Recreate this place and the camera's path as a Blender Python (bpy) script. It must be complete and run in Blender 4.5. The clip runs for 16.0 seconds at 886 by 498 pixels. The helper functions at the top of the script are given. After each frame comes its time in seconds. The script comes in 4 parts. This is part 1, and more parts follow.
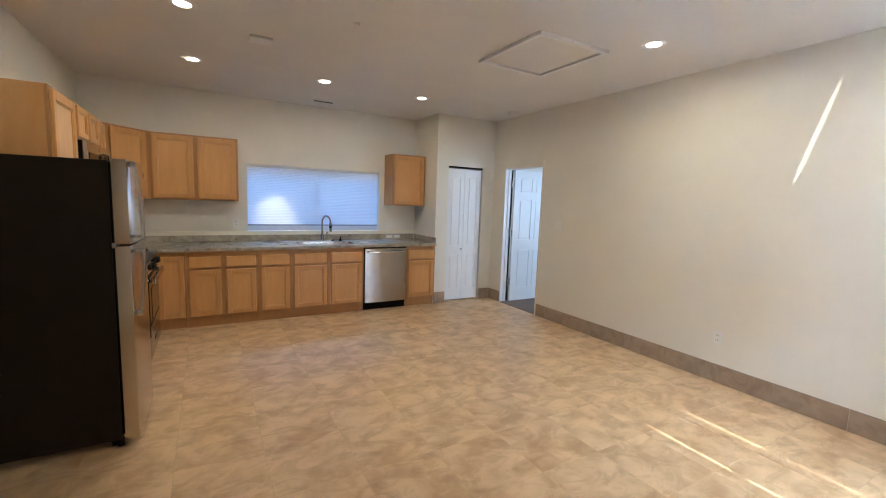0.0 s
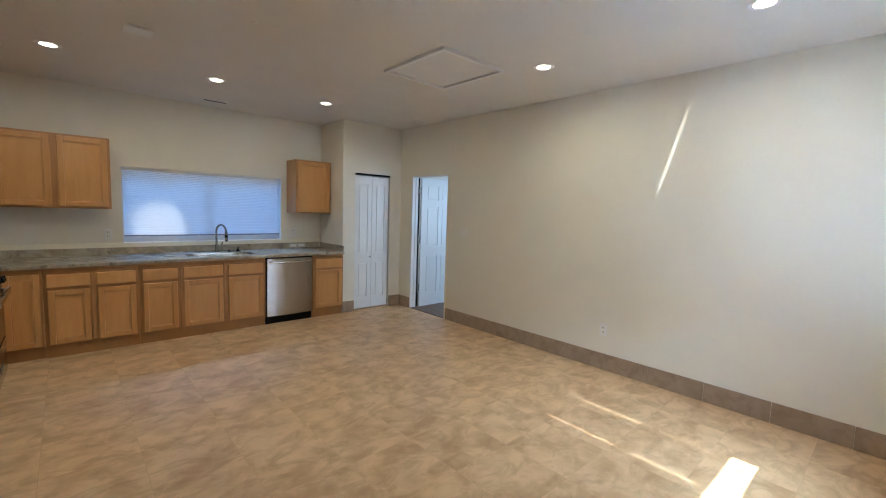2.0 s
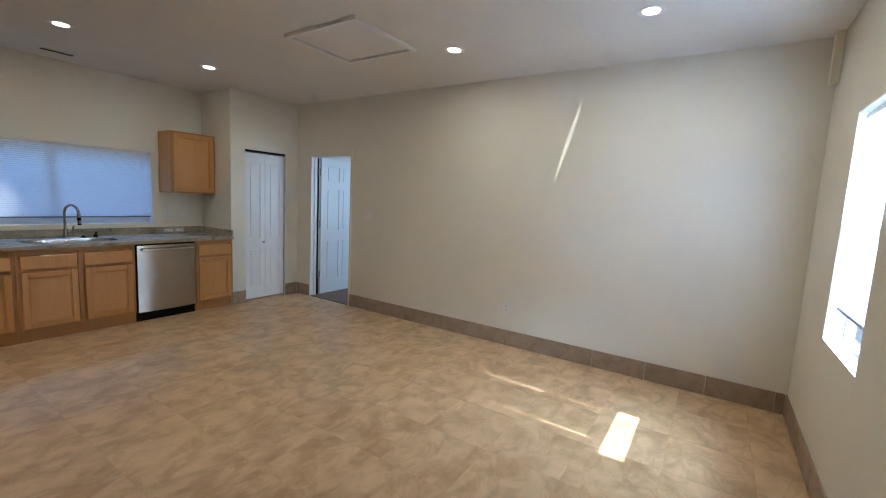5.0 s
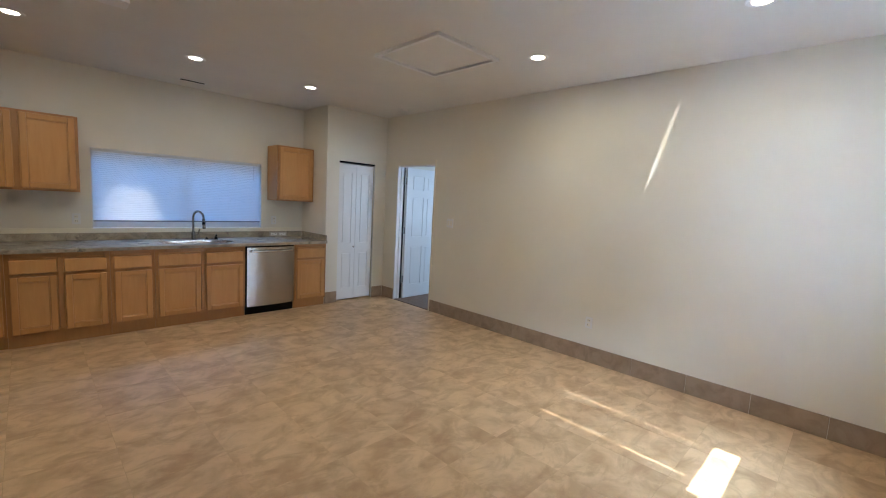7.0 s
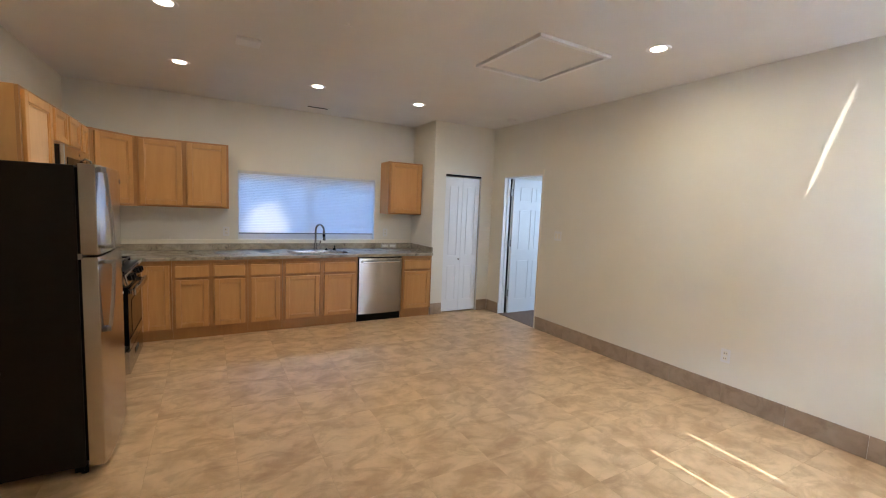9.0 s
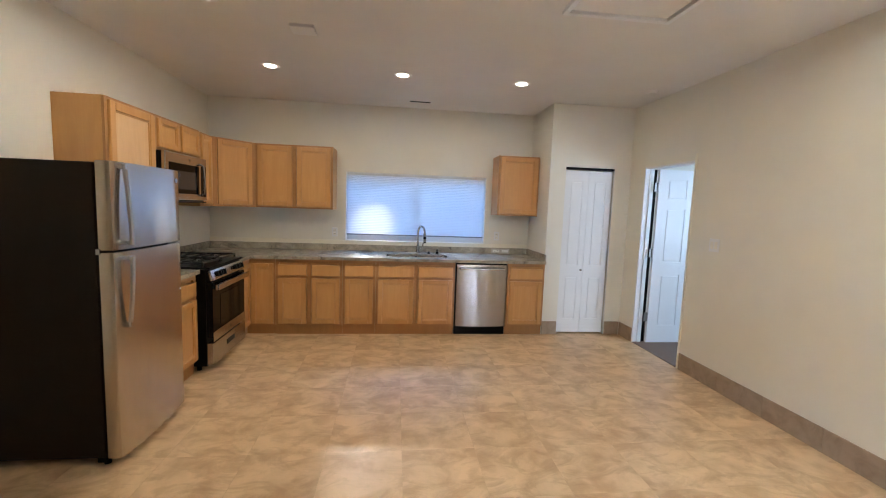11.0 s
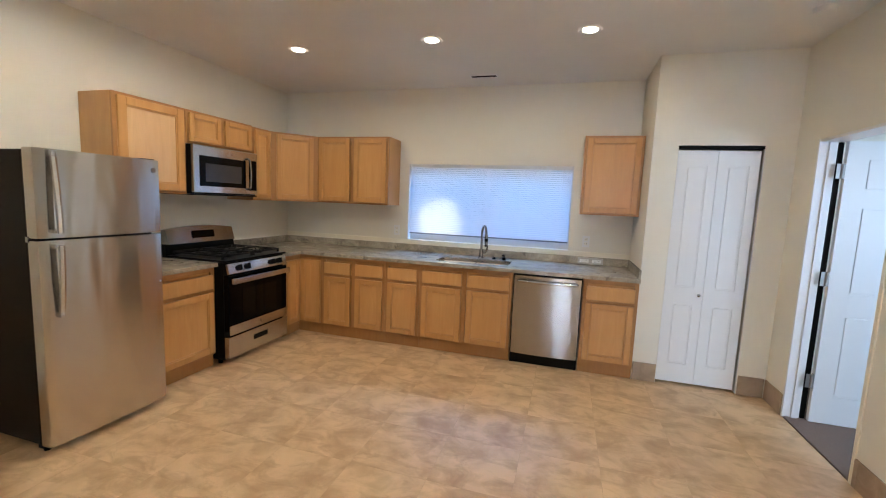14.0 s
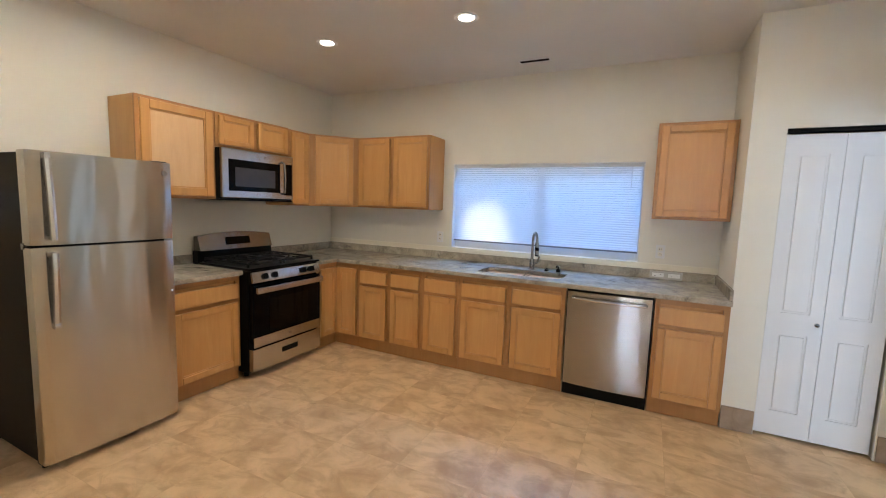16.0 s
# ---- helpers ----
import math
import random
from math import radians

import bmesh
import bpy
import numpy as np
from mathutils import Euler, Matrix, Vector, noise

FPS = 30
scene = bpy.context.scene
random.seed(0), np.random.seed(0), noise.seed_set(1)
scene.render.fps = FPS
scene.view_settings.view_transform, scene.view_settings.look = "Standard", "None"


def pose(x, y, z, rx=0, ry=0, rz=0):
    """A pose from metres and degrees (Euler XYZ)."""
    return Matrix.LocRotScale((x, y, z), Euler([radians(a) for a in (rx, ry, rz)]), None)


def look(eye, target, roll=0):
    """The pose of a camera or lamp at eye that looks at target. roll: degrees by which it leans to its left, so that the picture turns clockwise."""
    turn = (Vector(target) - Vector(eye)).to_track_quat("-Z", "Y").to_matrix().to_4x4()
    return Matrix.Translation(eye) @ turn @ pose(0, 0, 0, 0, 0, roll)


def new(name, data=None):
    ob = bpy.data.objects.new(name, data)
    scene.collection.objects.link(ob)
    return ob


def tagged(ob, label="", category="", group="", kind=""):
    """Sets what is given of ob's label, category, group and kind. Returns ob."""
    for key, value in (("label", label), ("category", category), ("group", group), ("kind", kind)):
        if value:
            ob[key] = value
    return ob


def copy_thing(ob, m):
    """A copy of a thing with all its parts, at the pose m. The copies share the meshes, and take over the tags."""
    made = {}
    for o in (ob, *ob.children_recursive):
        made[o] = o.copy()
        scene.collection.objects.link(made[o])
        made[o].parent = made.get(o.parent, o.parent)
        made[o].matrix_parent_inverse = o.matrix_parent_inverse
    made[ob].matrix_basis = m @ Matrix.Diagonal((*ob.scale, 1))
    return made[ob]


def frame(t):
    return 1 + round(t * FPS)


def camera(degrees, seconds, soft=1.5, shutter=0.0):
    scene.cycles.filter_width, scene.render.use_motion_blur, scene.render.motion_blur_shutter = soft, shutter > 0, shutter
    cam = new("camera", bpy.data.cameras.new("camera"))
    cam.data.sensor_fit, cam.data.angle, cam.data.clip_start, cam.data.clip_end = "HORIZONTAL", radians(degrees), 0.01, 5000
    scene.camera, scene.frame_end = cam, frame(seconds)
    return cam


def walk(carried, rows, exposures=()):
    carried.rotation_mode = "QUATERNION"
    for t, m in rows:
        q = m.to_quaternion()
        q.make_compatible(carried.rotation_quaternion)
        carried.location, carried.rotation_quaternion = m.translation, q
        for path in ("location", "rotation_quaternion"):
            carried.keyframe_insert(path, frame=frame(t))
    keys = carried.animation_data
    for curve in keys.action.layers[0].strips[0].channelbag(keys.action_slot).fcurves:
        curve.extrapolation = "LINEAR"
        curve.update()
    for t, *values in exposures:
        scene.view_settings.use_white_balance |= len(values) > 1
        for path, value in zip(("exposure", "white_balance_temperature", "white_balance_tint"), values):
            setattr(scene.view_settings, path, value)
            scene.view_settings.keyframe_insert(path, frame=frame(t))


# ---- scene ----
cam = camera(93.5, 16.0, 1.1)
PATH = [
    (0, (1.205, 0.446, 1.503), (2.187, 2.173, 1.274), 2.0),
    (0.5, (1.169, 0.457, 1.51), (2.235, 2.135, 1.293), 2.0),
    (1, (1.154, 0.433, 1.518), (2.314, 2.05, 1.319), 2.0),
    (1.5, (1.162, 0.437, 1.517), (2.42, 1.981, 1.334), 2.0),
    (2, (1.177, 0.428, 1.518), (2.515, 1.903, 1.333), 1.9),
    (2.5, (1.196, 0.429, 1.52), (2.614, 1.825, 1.318), 2.0),
    (3, (1.224, 0.404, 1.51), (2.732, 1.698, 1.289), 2.1),
    (3.5, (1.235, 0.419, 1.503), (2.842, 1.587, 1.27), 2.1),
    (6, (1.05, 0.652, 1.482), (2.718, 1.73, 1.248), 2.9),
    (6.5, (1.143, 0.571, 1.513), (2.682, 1.826, 1.28), 2.9),
    (7, (1.145, 0.534, 1.506), (2.556, 1.934, 1.285), 3.1),
    (7.5, (1.123, 0.543, 1.541), (2.436, 2.034, 1.318), 2.9),
    (8, (1.14, 0.543, 1.562), (2.368, 2.107, 1.343), 2.6),
    (8.5, (1.183, 0.53, 1.552), (2.318, 2.164, 1.347), 2.4),
    (9, (1.329, 0.569, 1.516), (2.311, 2.301, 1.325), 2.4),
    (9.5, (1.507, 0.711, 1.516), (2.319, 2.529, 1.329), 2.5),
    (12, (2.878, 1.146, 1.474), (2.733, 3.13, 1.264), 1.9),
    (12.5, (3.085, 1.294, 1.471), (2.787, 3.26, 1.259), 2.1),
    (13, (3.17, 1.549, 1.481), (2.758, 3.494, 1.262), 2.3),
    (13.5, (3.288, 1.73, 1.476), (2.79, 3.654, 1.25), 2.6),
    (14, (3.467, 1.902, 1.482), (2.907, 3.808, 1.255), 2.4),
    (14.5, (3.547, 2.027, 1.473), (2.924, 3.914, 1.249), 2.2),
    (15, (3.499, 2.225, 1.469), (2.841, 4.101, 1.252), 2.3),
    (15.5, (3.499, 2.378, 1.479), (2.75, 4.22, 1.263), 2.3),
    (16, (3.563, 2.438, 1.469), (2.688, 4.224, 1.258), 1.9),
]
walk(cam, [(t, look(eye, target, roll)) for t, eye, target, roll in PATH],
     [(0, 2.34, 6450, 9), (1.5, 2.1, 6350, 5), (3.5, 1.8, 6150, 6), (6, 1.72, 6150, 6), (7, 1.9, 6300, 8), (9, 2.25, 6600, 10),
      (12, 2.54, 6500, 9), (16, 2.58, 6600, 9)])

# ---- light ----
FZ = -0.018                          # floor level
W, L, H = 5.12, 6.51, 2.74          # inner width (x), length (y), height of the room
world = bpy.data.worlds.new("sky")
scene.world = world
world.use_nodes = True
wn = world.node_tree.nodes
sky = wn.new("ShaderNodeTexSky")
sky.sky_type, sky.sun_disc = "NISHITA", False
sky.sun_elevation, sky.sun_rotation = radians(42), radians(182)
world.node_tree.links.new(sky.outputs[0], wn["Background"].inputs[0])
wn["Background"].inputs[1].default_value = 0.05


def lamp(name, kind, m, energy, colour, **settings):
    data = bpy.data.lights.new(name, kind)
    data.energy, data.color = energy, colour
    ob = new(name, data)
    ob.matrix_world = m
    return ob, data


_, sun = lamp("sun", "SUN", look((0, 0, 0), (0.034, 1, -0.90)), 5.0, (1, 0.985, 0.965))
sun.angle = radians(0.3)
DAY = (0.55, 0.74, 1.0)
# daylight standing in the openings, outside the blinds
_, d = lamp("south_window_daylight", "AREA", look((3.98, -1.5, 2.1), (3.98, 0, 1.45)), 400, DAY)
d.shape, d.size, d.size_y = "RECTANGLE", 1.8, 1.8
_, d = lamp("bedroom_window_daylight", "AREA", look((7.2, 3.0, 1.5), (6.0, 5.5, 1.1)), 14, (0.5, 0.7, 1.0))
d.shape, d.size, d.size_y = "RECTANGLE", 1.2, 1.2
# spot added just inside the south wall to draw the east wall's bright streak
G0, GA, GB = Vector((2.3, 0.03, 1.3)), Vector((5.12, 1.728, 2.502)), Vector((5.12, 1.956, 1.68))
gdir = ((GA + GB) / 2 - G0).normalized()
glong = (GA - GB) - (GA - GB).dot(gdir) * gdir
gy = glong.normalized()
gm = Matrix((gy.cross(-gdir), gy, -gdir)).transposed().to_4x4()
gm.translation = G0
glint, d = lamp("sun_glint", "SPOT", gm @ Matrix.Diagonal((0.034, 1, 1, 1)), 110, (1, 0.97, 0.9))
d.spot_size, d.spot_blend, d.shadow_soft_size = 2 * math.atan(glong.length / 2 / ((GA + GB) / 2 - G0).length), 0.25, 0.002
# spot added outdoors to lay a bright patch on the sink blind; no source known
_, d = lamp("yard_reflection", "SPOT", look((1.6, 10.0, 2.6), (2.03, 6.56, 1.22)), 260, (1, 0.97, 0.9))
d.spot_size, d.spot_blend, d.shadow_soft_size = radians(10), 0.7, 0.05
_, d = lamp("north_sky", "AREA", look((2.6, 8.6, 4.2), (2.6, 6.5, 1.3)), 125, (0.08, 0.38, 1.0))
d.shape, d.size, d.size_y = "RECTANGLE", 3.5, 2.0

# ---- materials ----


def material(name, rough=0.5, metal=0.0):
    m = bpy.data.materials.new(name)
    m.use_nodes = True
    b = m.node_tree.nodes["Principled BSDF"]
    b.inputs["Roughness"].default_value, b.inputs["Metallic"].default_value = rough, metal
    return m, m.node_tree.nodes, m.node_tree.links, b


def noise_of(n, l, vector, scale, detail=4, rough=0.6, distortion=0.0):
    t = n.new("ShaderNodeTexNoise")
    for key, value in (("Scale", scale), ("Detail", detail), ("Roughness", rough), ("Distortion", distortion)):
        t.inputs[key].default_value = value
    if vector:
        l.new(vector, t.inputs["Vector"])
    return t.outputs["Fac"]


def ramp(n, l, fac, stops):
    r = n.new("ShaderNodeValToRGB")
    while len(r.color_ramp.elements) < len(stops):
        r.color_ramp.elements.new(0.5)
    for e, (p, c) in zip(r.color_ramp.elements, stops):
        e.position, e.color = p, (*c, 1)
    l.new(fac, r.inputs[0])
    return r.outputs[0]


def mix(n, l, fac, a, b, blend="MIX"):
    x = n.new("ShaderNodeMix")
    x.data_type, x.blend_type = "RGBA", blend
    for socket, value in ((x.inputs[0], fac), (x.inputs[6], a), (x.inputs[7], b)):
        if isinstance(value, bpy.types.NodeSocket):
            l.new(value, socket)
        else:
            socket.default_value = value if isinstance(value, float) else (*value, 1)
    return x.outputs[2]


def bump(n, l, b, fac, strength, distance=0.002):
    x = n.new("ShaderNodeBump")
    x.inputs["Strength"].default_value, x.inputs["Distance"].default_value = strength, distance
    l.new(fac, x.inputs["Height"])
    l.new(x.outputs[0], b.inputs["Normal"])


def coords(n, l, stretch=(1, 1, 1), random_shift=0.0):
    """Object coordinates, stretched, shifted by the object's own random number."""
    c = n.new("ShaderNodeTexCoord")
    m = n.new("ShaderNodeMapping")
    m.inputs["Scale"].default_value = stretch
    l.new(c.outputs["Object"], m.inputs["Vector"])
    if random_shift:
        o = n.new("ShaderNodeObjectInfo")
        s = n.new("ShaderNodeVectorMath")
        s.operation = "SCALE"
        s.inputs[0].default_value = (random_shift, random_shift * 0.7, random_shift * 1.3)
        l.new(o.outputs["Random"], s.inputs["Scale"])
        l.new(s.outputs[0], m.inputs["Location"])
    return m.outputs[0]


def painted(name, colour, rough=0.6, relief=0.15, scale=220, vary=0.05):
    m, n, l, b = material(name, rough)
    v = coords(n, l)
    dark = tuple(c * (1 - vary) for c in colour)
    l.new(ramp(n, l, noise_of(n, l, v, 1.3, 5), [(0.35, dark), (0.65, colour)]), b.inputs["Base Color"])
    bump(n, l, b, noise_of(n, l, v, scale, 3), relief, 0.001)
    return m


def wood(name, light, dark, rough=0.38, stretch=(8, 8, 0.9)):
    m, n, l, b = material(name, rough)
    v = coords(n, l, stretch, 37.0)
    g = noise_of(n, l, v, 2.2, 8, 0.65, 0.6)
    c = ramp(n, l, g, [(0.3, dark), (0.52, tuple((a + e) / 2 for a, e in zip(light, dark))), (0.72, light)])
    o = n.new("ShaderNodeObjectInfo")
    c = mix(n, l, 0.14, c, ramp(n, l, o.outputs["Random"], [(0, dark), (1, light)]))
    l.new(c, b.inputs["Base Color"])
    bump(n, l, b, noise_of(n, l, coords(n, l, (60, 60, 3)), 4, 3), 0.04, 0.001)
    b.inputs["Coat Weight"].default_value = 0.15
    b.inputs["Coat Roughness"].default_value = 0.3
    return m


def steel(name, colour, rough, stretch):
    m, n, l, b = material(name, rough, 1.0)
    v = coords(n, l, stretch)
    g = noise_of(n, l, v, 40, 4)
    l.new(ramp(n, l, g, [(0.3, tuple(c * 0.93 for c in colour)), (0.7, colour)]), b.inputs["Base Color"])
    r = n.new("ShaderNodeMapRange")
    r.inputs["To Min"].default_value, r.inputs["To Max"].default_value = rough - 0.04, rough + 0.06
    l.new(g, r.inputs["Value"])
    l.new(r.outputs[0], b.inputs["Roughness"])
    wave = noise_of(n, l, coords(n, l, (1.1, 1, 0.3)), 4.5, 1, 0.4, 0.6)
    bump(n, l, b, wave, 0.42, 0.02)
    t = n.new("ShaderNodeTangent")
    t.direction_type, t.axis = "RADIAL", "Z"
    l.new(t.outputs[0], b.inputs["Tangent"])
    b.inputs["Anisotropic"].default_value, b.inputs["Anisotropic Rotation"].default_value = 0.85, 0.25
    return m


def plain(name, colour, rough=0.5, metal=0.0, gloss=0.5):
    m, n, l, b = material(name, rough, metal)
    b.inputs["Specular IOR Level"].default_value = gloss
    v = coords(n, l)
    l.new(ramp(n, l, noise_of(n, l, v, 9, 5), [(0.3, tuple(c * 0.85 for c in colour)), (0.7, colour)]), b.inputs["Base Color"])
    return m


def glowing(name, colour, strength):
    m, n, l, b = material(name, 0.5)
    b.inputs["Emission Color"].default_value, b.inputs["Emission Strength"].default_value = (*colour, 1), strength
    b.inputs["Base Color"].default_value = (*colour, 1)
    return m


def tile_material(name, light, mid, dark, rough, size=1.0):
    m, n, l, b = material(name, rough)
    v = coords(n, l, (1, 1, 1), 51.0)
    cloud = noise_of(n, l, v, 5.0 * size, 4, 0.55, 0.4)
    streak = noise_of(n, l, coords(n, l, (1.0, 1.7, 1), 23.0), 4.0 * size, 6, 0.62, 1.1)
    c = ramp(n, l, cloud, [(0.36, mid), (0.52, tuple((p + 2 * q) / 3 for p, q in zip(mid, light))), (0.64, light)])
    # brown smears with feathered edges
    c = mix(n, l, ramp(n, l, streak, [(0.47, (0, 0, 0)), (0.58, (0.35, 0.35, 0.35)), (0.72, (0.7, 0.7, 0.7))]), c, dark)
    o = n.new("ShaderNodeObjectInfo")
    c = mix(n, l, 0.10, c, ramp(n, l, o.outputs["Random"], [(0, mid), (1, light)]))
    fine = noise_of(n, l, v, 160, 3)
    c = mix(n, l, 0.05, c, ramp(n, l, fine, [(0.3, dark), (0.7, light)]))
    l.new(c, b.inputs["Base Color"])
    r = n.new("ShaderNodeMapRange")
    r.inputs["To Min"].default_value, r.inputs["To Max"].default_value = rough - 0.08, rough + 0.1
    l.new(streak, r.inputs["Value"])
    l.new(r.outputs[0], b.inputs["Roughness"])
    bump(n, l, b, cloud, 0.12, 0.006)
    return m


def granite(name):
    m, n, l, b = material(name, 0.2)
    b.inputs["Specular IOR Level"].default_value = 0.4
    v = coords(n, l)
    big = noise_of(n, l, v, 5, 8, 0.7, 1.2)
    c = ramp(n, l, big, [(0.3, (0.17, 0.145, 0.115)), (0.5, (0.36, 0.315, 0.25)), (0.68, (0.52, 0.46, 0.37))])
    vein = noise_of(n, l, v, 3.2, 6, 0.6, 3.0)
    c = mix(n, l, ramp(n, l, vein, [(0.58, (0, 0, 0)), (0.68, (0.8, 0.8, 0.8))]), c, (0.09, 0.08, 0.07))
    speck = noise_of(n, l, v, 120, 3)
    c = mix(n, l, 0.2, c, ramp(n, l, speck, [(0.35, (0.06, 0.05, 0.045)), (0.6, (0.45, 0.42, 0.36))]))
    l.new(c, b.inputs["Base Color"])
    return m


def carpet(name, colour):
    m, n, l, b = material(name, 0.95)
    v = coords(n, l)
    f = noise_of(n, l, v, 180, 3)
    l.new(ramp(n, l, f, [(0.3, tuple(c * 0.5 for c in colour)), (0.7, colour)]), b.inputs["Base Color"])
    bump(n, l, b, f, 0.8, 0.006)
    return m


def blind_material(name, colour, through_part):
    m, n, l, b = material(name, 0.45)
    b.inputs["Base Color"].default_value = (*colour, 1)
    t = n.new("ShaderNodeBsdfTranslucent")
    t.inputs["Color"].default_value = (*colour, 1)
    x = n.new("ShaderNodeMixShader")
    x.inputs[0].default_value = through_part
    l.new(b.outputs[0], x.inputs[1])
    l.new(t.outputs[0], x.inputs[2])
    l.new(x.outputs[0], n["Material Output"].inputs[0])
    return m


def pane_material(name):
    m, n, l, b = material(name, 0.02)
    t, g, f = n.new("ShaderNodeBsdfTransparent"), n.new("ShaderNodeBsdfGlossy"), n.new("ShaderNodeFresnel")
    t.inputs[0].default_value = (0.93, 0.96, 0.97, 1)
    g.inputs["Roughness"].default_value = 0.01
    x = n.new("ShaderNodeMixShader")
    l.new(f.outputs[0], x.inputs[0])
    l.new(t.outputs[0], x.inputs[1])
    l.new(g.outputs[0], x.inputs[2])
    l.new(x.outputs[0], n["Material Output"].inputs[0])
    return m


M_WALL = painted("cream_wall_paint", (0.74, 0.705, 0.615), 0.55, 0.25, 90)
M_CEIL = painted("ceiling_paint", (0.72, 0.70, 0.665), 0.7, 0.3, 70)
M_WHITE = painted("white_enamel", (0.74, 0.74, 0.74), 0.35, 0.05, 300, 0.03)
M_TRIM = painted("cream_trim_paint", (0.78, 0.73, 0.60), 0.45, 0.05, 300, 0.03)
M_TILE = tile_material("mottled_floor_tile", (0.72, 0.50, 0.29), (0.50, 0.315, 0.165), (0.33, 0.19, 0.09), 0.38)
M_BASE = tile_material("skirting_tile", (0.37, 0.275, 0.20), (0.30, 0.22, 0.155), (0.21, 0.145, 0.095), 0.4, 1.6)
M_GROUT = plain("grout", (0.58, 0.40, 0.235), 0.9)
M_WOOD = wood("maple", (0.56, 0.295, 0.102), (0.47, 0.225, 0.07))
# darker maple: shade between doors and in the toe recess put into the colour
M_FRAME_SHADED = wood("maple_frame_shaded", (0.41, 0.20, 0.068), (0.34, 0.158, 0.05))
M_PANEL = wood("maple_panel", (0.60, 0.325, 0.118), (0.51, 0.25, 0.082))
M_PALE = wood("bare_maple", (0.66, 0.43, 0.24), (0.58, 0.36, 0.19), 0.55)
M_STEEL = steel("brushed_steel", (0.61, 0.56, 0.495), 0.19, (1, 1, 30))
M_STEELW = steel("dull_brushed_steel", (0.42, 0.395, 0.365), 0.23, (1, 1, 30))
M_STEELH = steel("polished_steel", (0.60, 0.60, 0.61), 0.22, (30, 30, 1))
M_STEELD = steel("dark_steel", (0.33, 0.315, 0.30), 0.25, (30, 30, 1))
M_CHROME = plain("chrome", (0.45, 0.44, 0.43), 0.18, 1.0)
M_FRSIDE = plain("dark_textured_steel", (0.019, 0.0135, 0.009), 0.55, 0.0, 0.15)
M_BLACK = plain("black_enamel", (0.004, 0.004, 0.004), 0.3, 0.0, 0.1)
M_GLASSB = plain("black_glass", (0.003, 0.003, 0.004), 0.08, 0.0, 0.1)
M_IRON = plain("cast_iron", (0.010, 0.010, 0.010), 0.6, 0.0, 0.2)
M_GRANITE = granite("granite")
M_CARPET = carpet("carpet", (0.27, 0.19, 0.155))
M_SLAT = blind_material("blind_slat", (0.82, 0.83, 0.86), 0.52)
M_PANE = pane_material("window_glass")
M_LENS = glowing("lamp_lens", (1.0, 0.90, 0.76), 6.0)
M_PLASTIC = plain("ivory_plastic", (0.80, 0.76, 0.66), 0.35)
M_HINGE = plain("hinge_nickel", (0.30, 0.29, 0.28), 0.4, 0.8)
M_OUT = painted("backdrop_screen", (0.13, 0.16, 0.20), 0.8)
M_GROUND = plain("dry_ground", (0.14, 0.12, 0.10), 0.95)

# ---- helpers of this scene ----


def box(bm, x0, x1, y0, y1, z0, z1, bevel=0.0):
    r = bmesh.ops.create_cube(bm, size=1)
    bmesh.ops.scale(bm, vec=(x1 - x0, y1 - y0, z1 - z0), verts=r["verts"])
    bmesh.ops.translate(bm, vec=((x0 + x1) / 2, (y0 + y1) / 2, (z0 + z1) / 2), verts=r["verts"])
    if bevel:
        edges = list({e for v in r["verts"] for e in v.link_edges})
        bmesh.ops.bevel(bm, geom=edges, offset=bevel, segments=2, profile=0.6, affect="EDGES")


def cyl(bm, centre, axis, radius, length, segments=20, radius2=None):
    """A cylinder about centre, along the axis."""
    m = Matrix.Translation(centre) @ Vector(axis).to_track_quat("Z", "Y").to_matrix().to_4x4()
    bmesh.ops.create_cone(bm, cap_ends=True, segments=segments, radius1=radius, radius2=radius if radius2 is None else radius2, depth=length, matrix=m)


def tube(bm, points, radius, segments=10):
    """A round tube through the points."""
    rings = []
    pts = [Vector(p) for p in points]
    for i, p in enumerate(pts):
        t = (pts[min(i + 1, len(pts) - 1)] - pts[max(i - 1, 0)]).normalized()
        q = t.to_track_quat("Z", "Y").to_matrix()
        rings.append([bm.verts.new(p + q @ Vector((radius * math.cos(a), radius * math.sin(a), 0))) for a in np.linspace(0, 2 * math.pi, segments, endpoint=False)])
    for a, b in zip(rings, rings[1:]):
        turn = min(range(segments), key=lambda s: sum((a[i].co - b[(i + s) % segments].co).length for i in range(segments)))
        for i in range(segments):
            bm.faces.new((a[i], a[(i + 1) % segments], b[(i + 1 + turn) % segments], b[(i + turn) % segments]))
    bm.faces.new(rings[0][::-1])
    bm.faces.new(rings[-1])


def prism(bm, outline, z0, z1):
    low = [bm.verts.new((x, y, z0)) for x, y in outline]
    top = [bm.verts.new((x, y, z1)) for x, y in outline]
    bm.faces.new(low[::-1])
    bm.faces.new(top)
    for i in range(len(low)):
        j = (i + 1) % len(low)
        bm.faces.new((low[i], low[j], top[j], top[i]))


def mesh_of(name, bm, mat, smooth=False):
    bmesh.ops.recalc_face_normals(bm, faces=bm.faces)
    me = bpy.data.meshes.new(name)
    bm.to_mesh(me)
    bm.free()
    me.materials.append(mat)
    if smooth:
        me.polygons.foreach_set("use_smooth", [True] * len(me.polygons))
        me.set_sharp_from_angle(angle=radians(35))
    return me


def part(name, bm, mat, parent, label="", at=None, smooth=False):
    ob = new(name, mesh_of(name, bm, mat, smooth))
    ob.parent = parent
    if at is not None:
        ob.matrix_basis = at
    return tagged(ob, label)


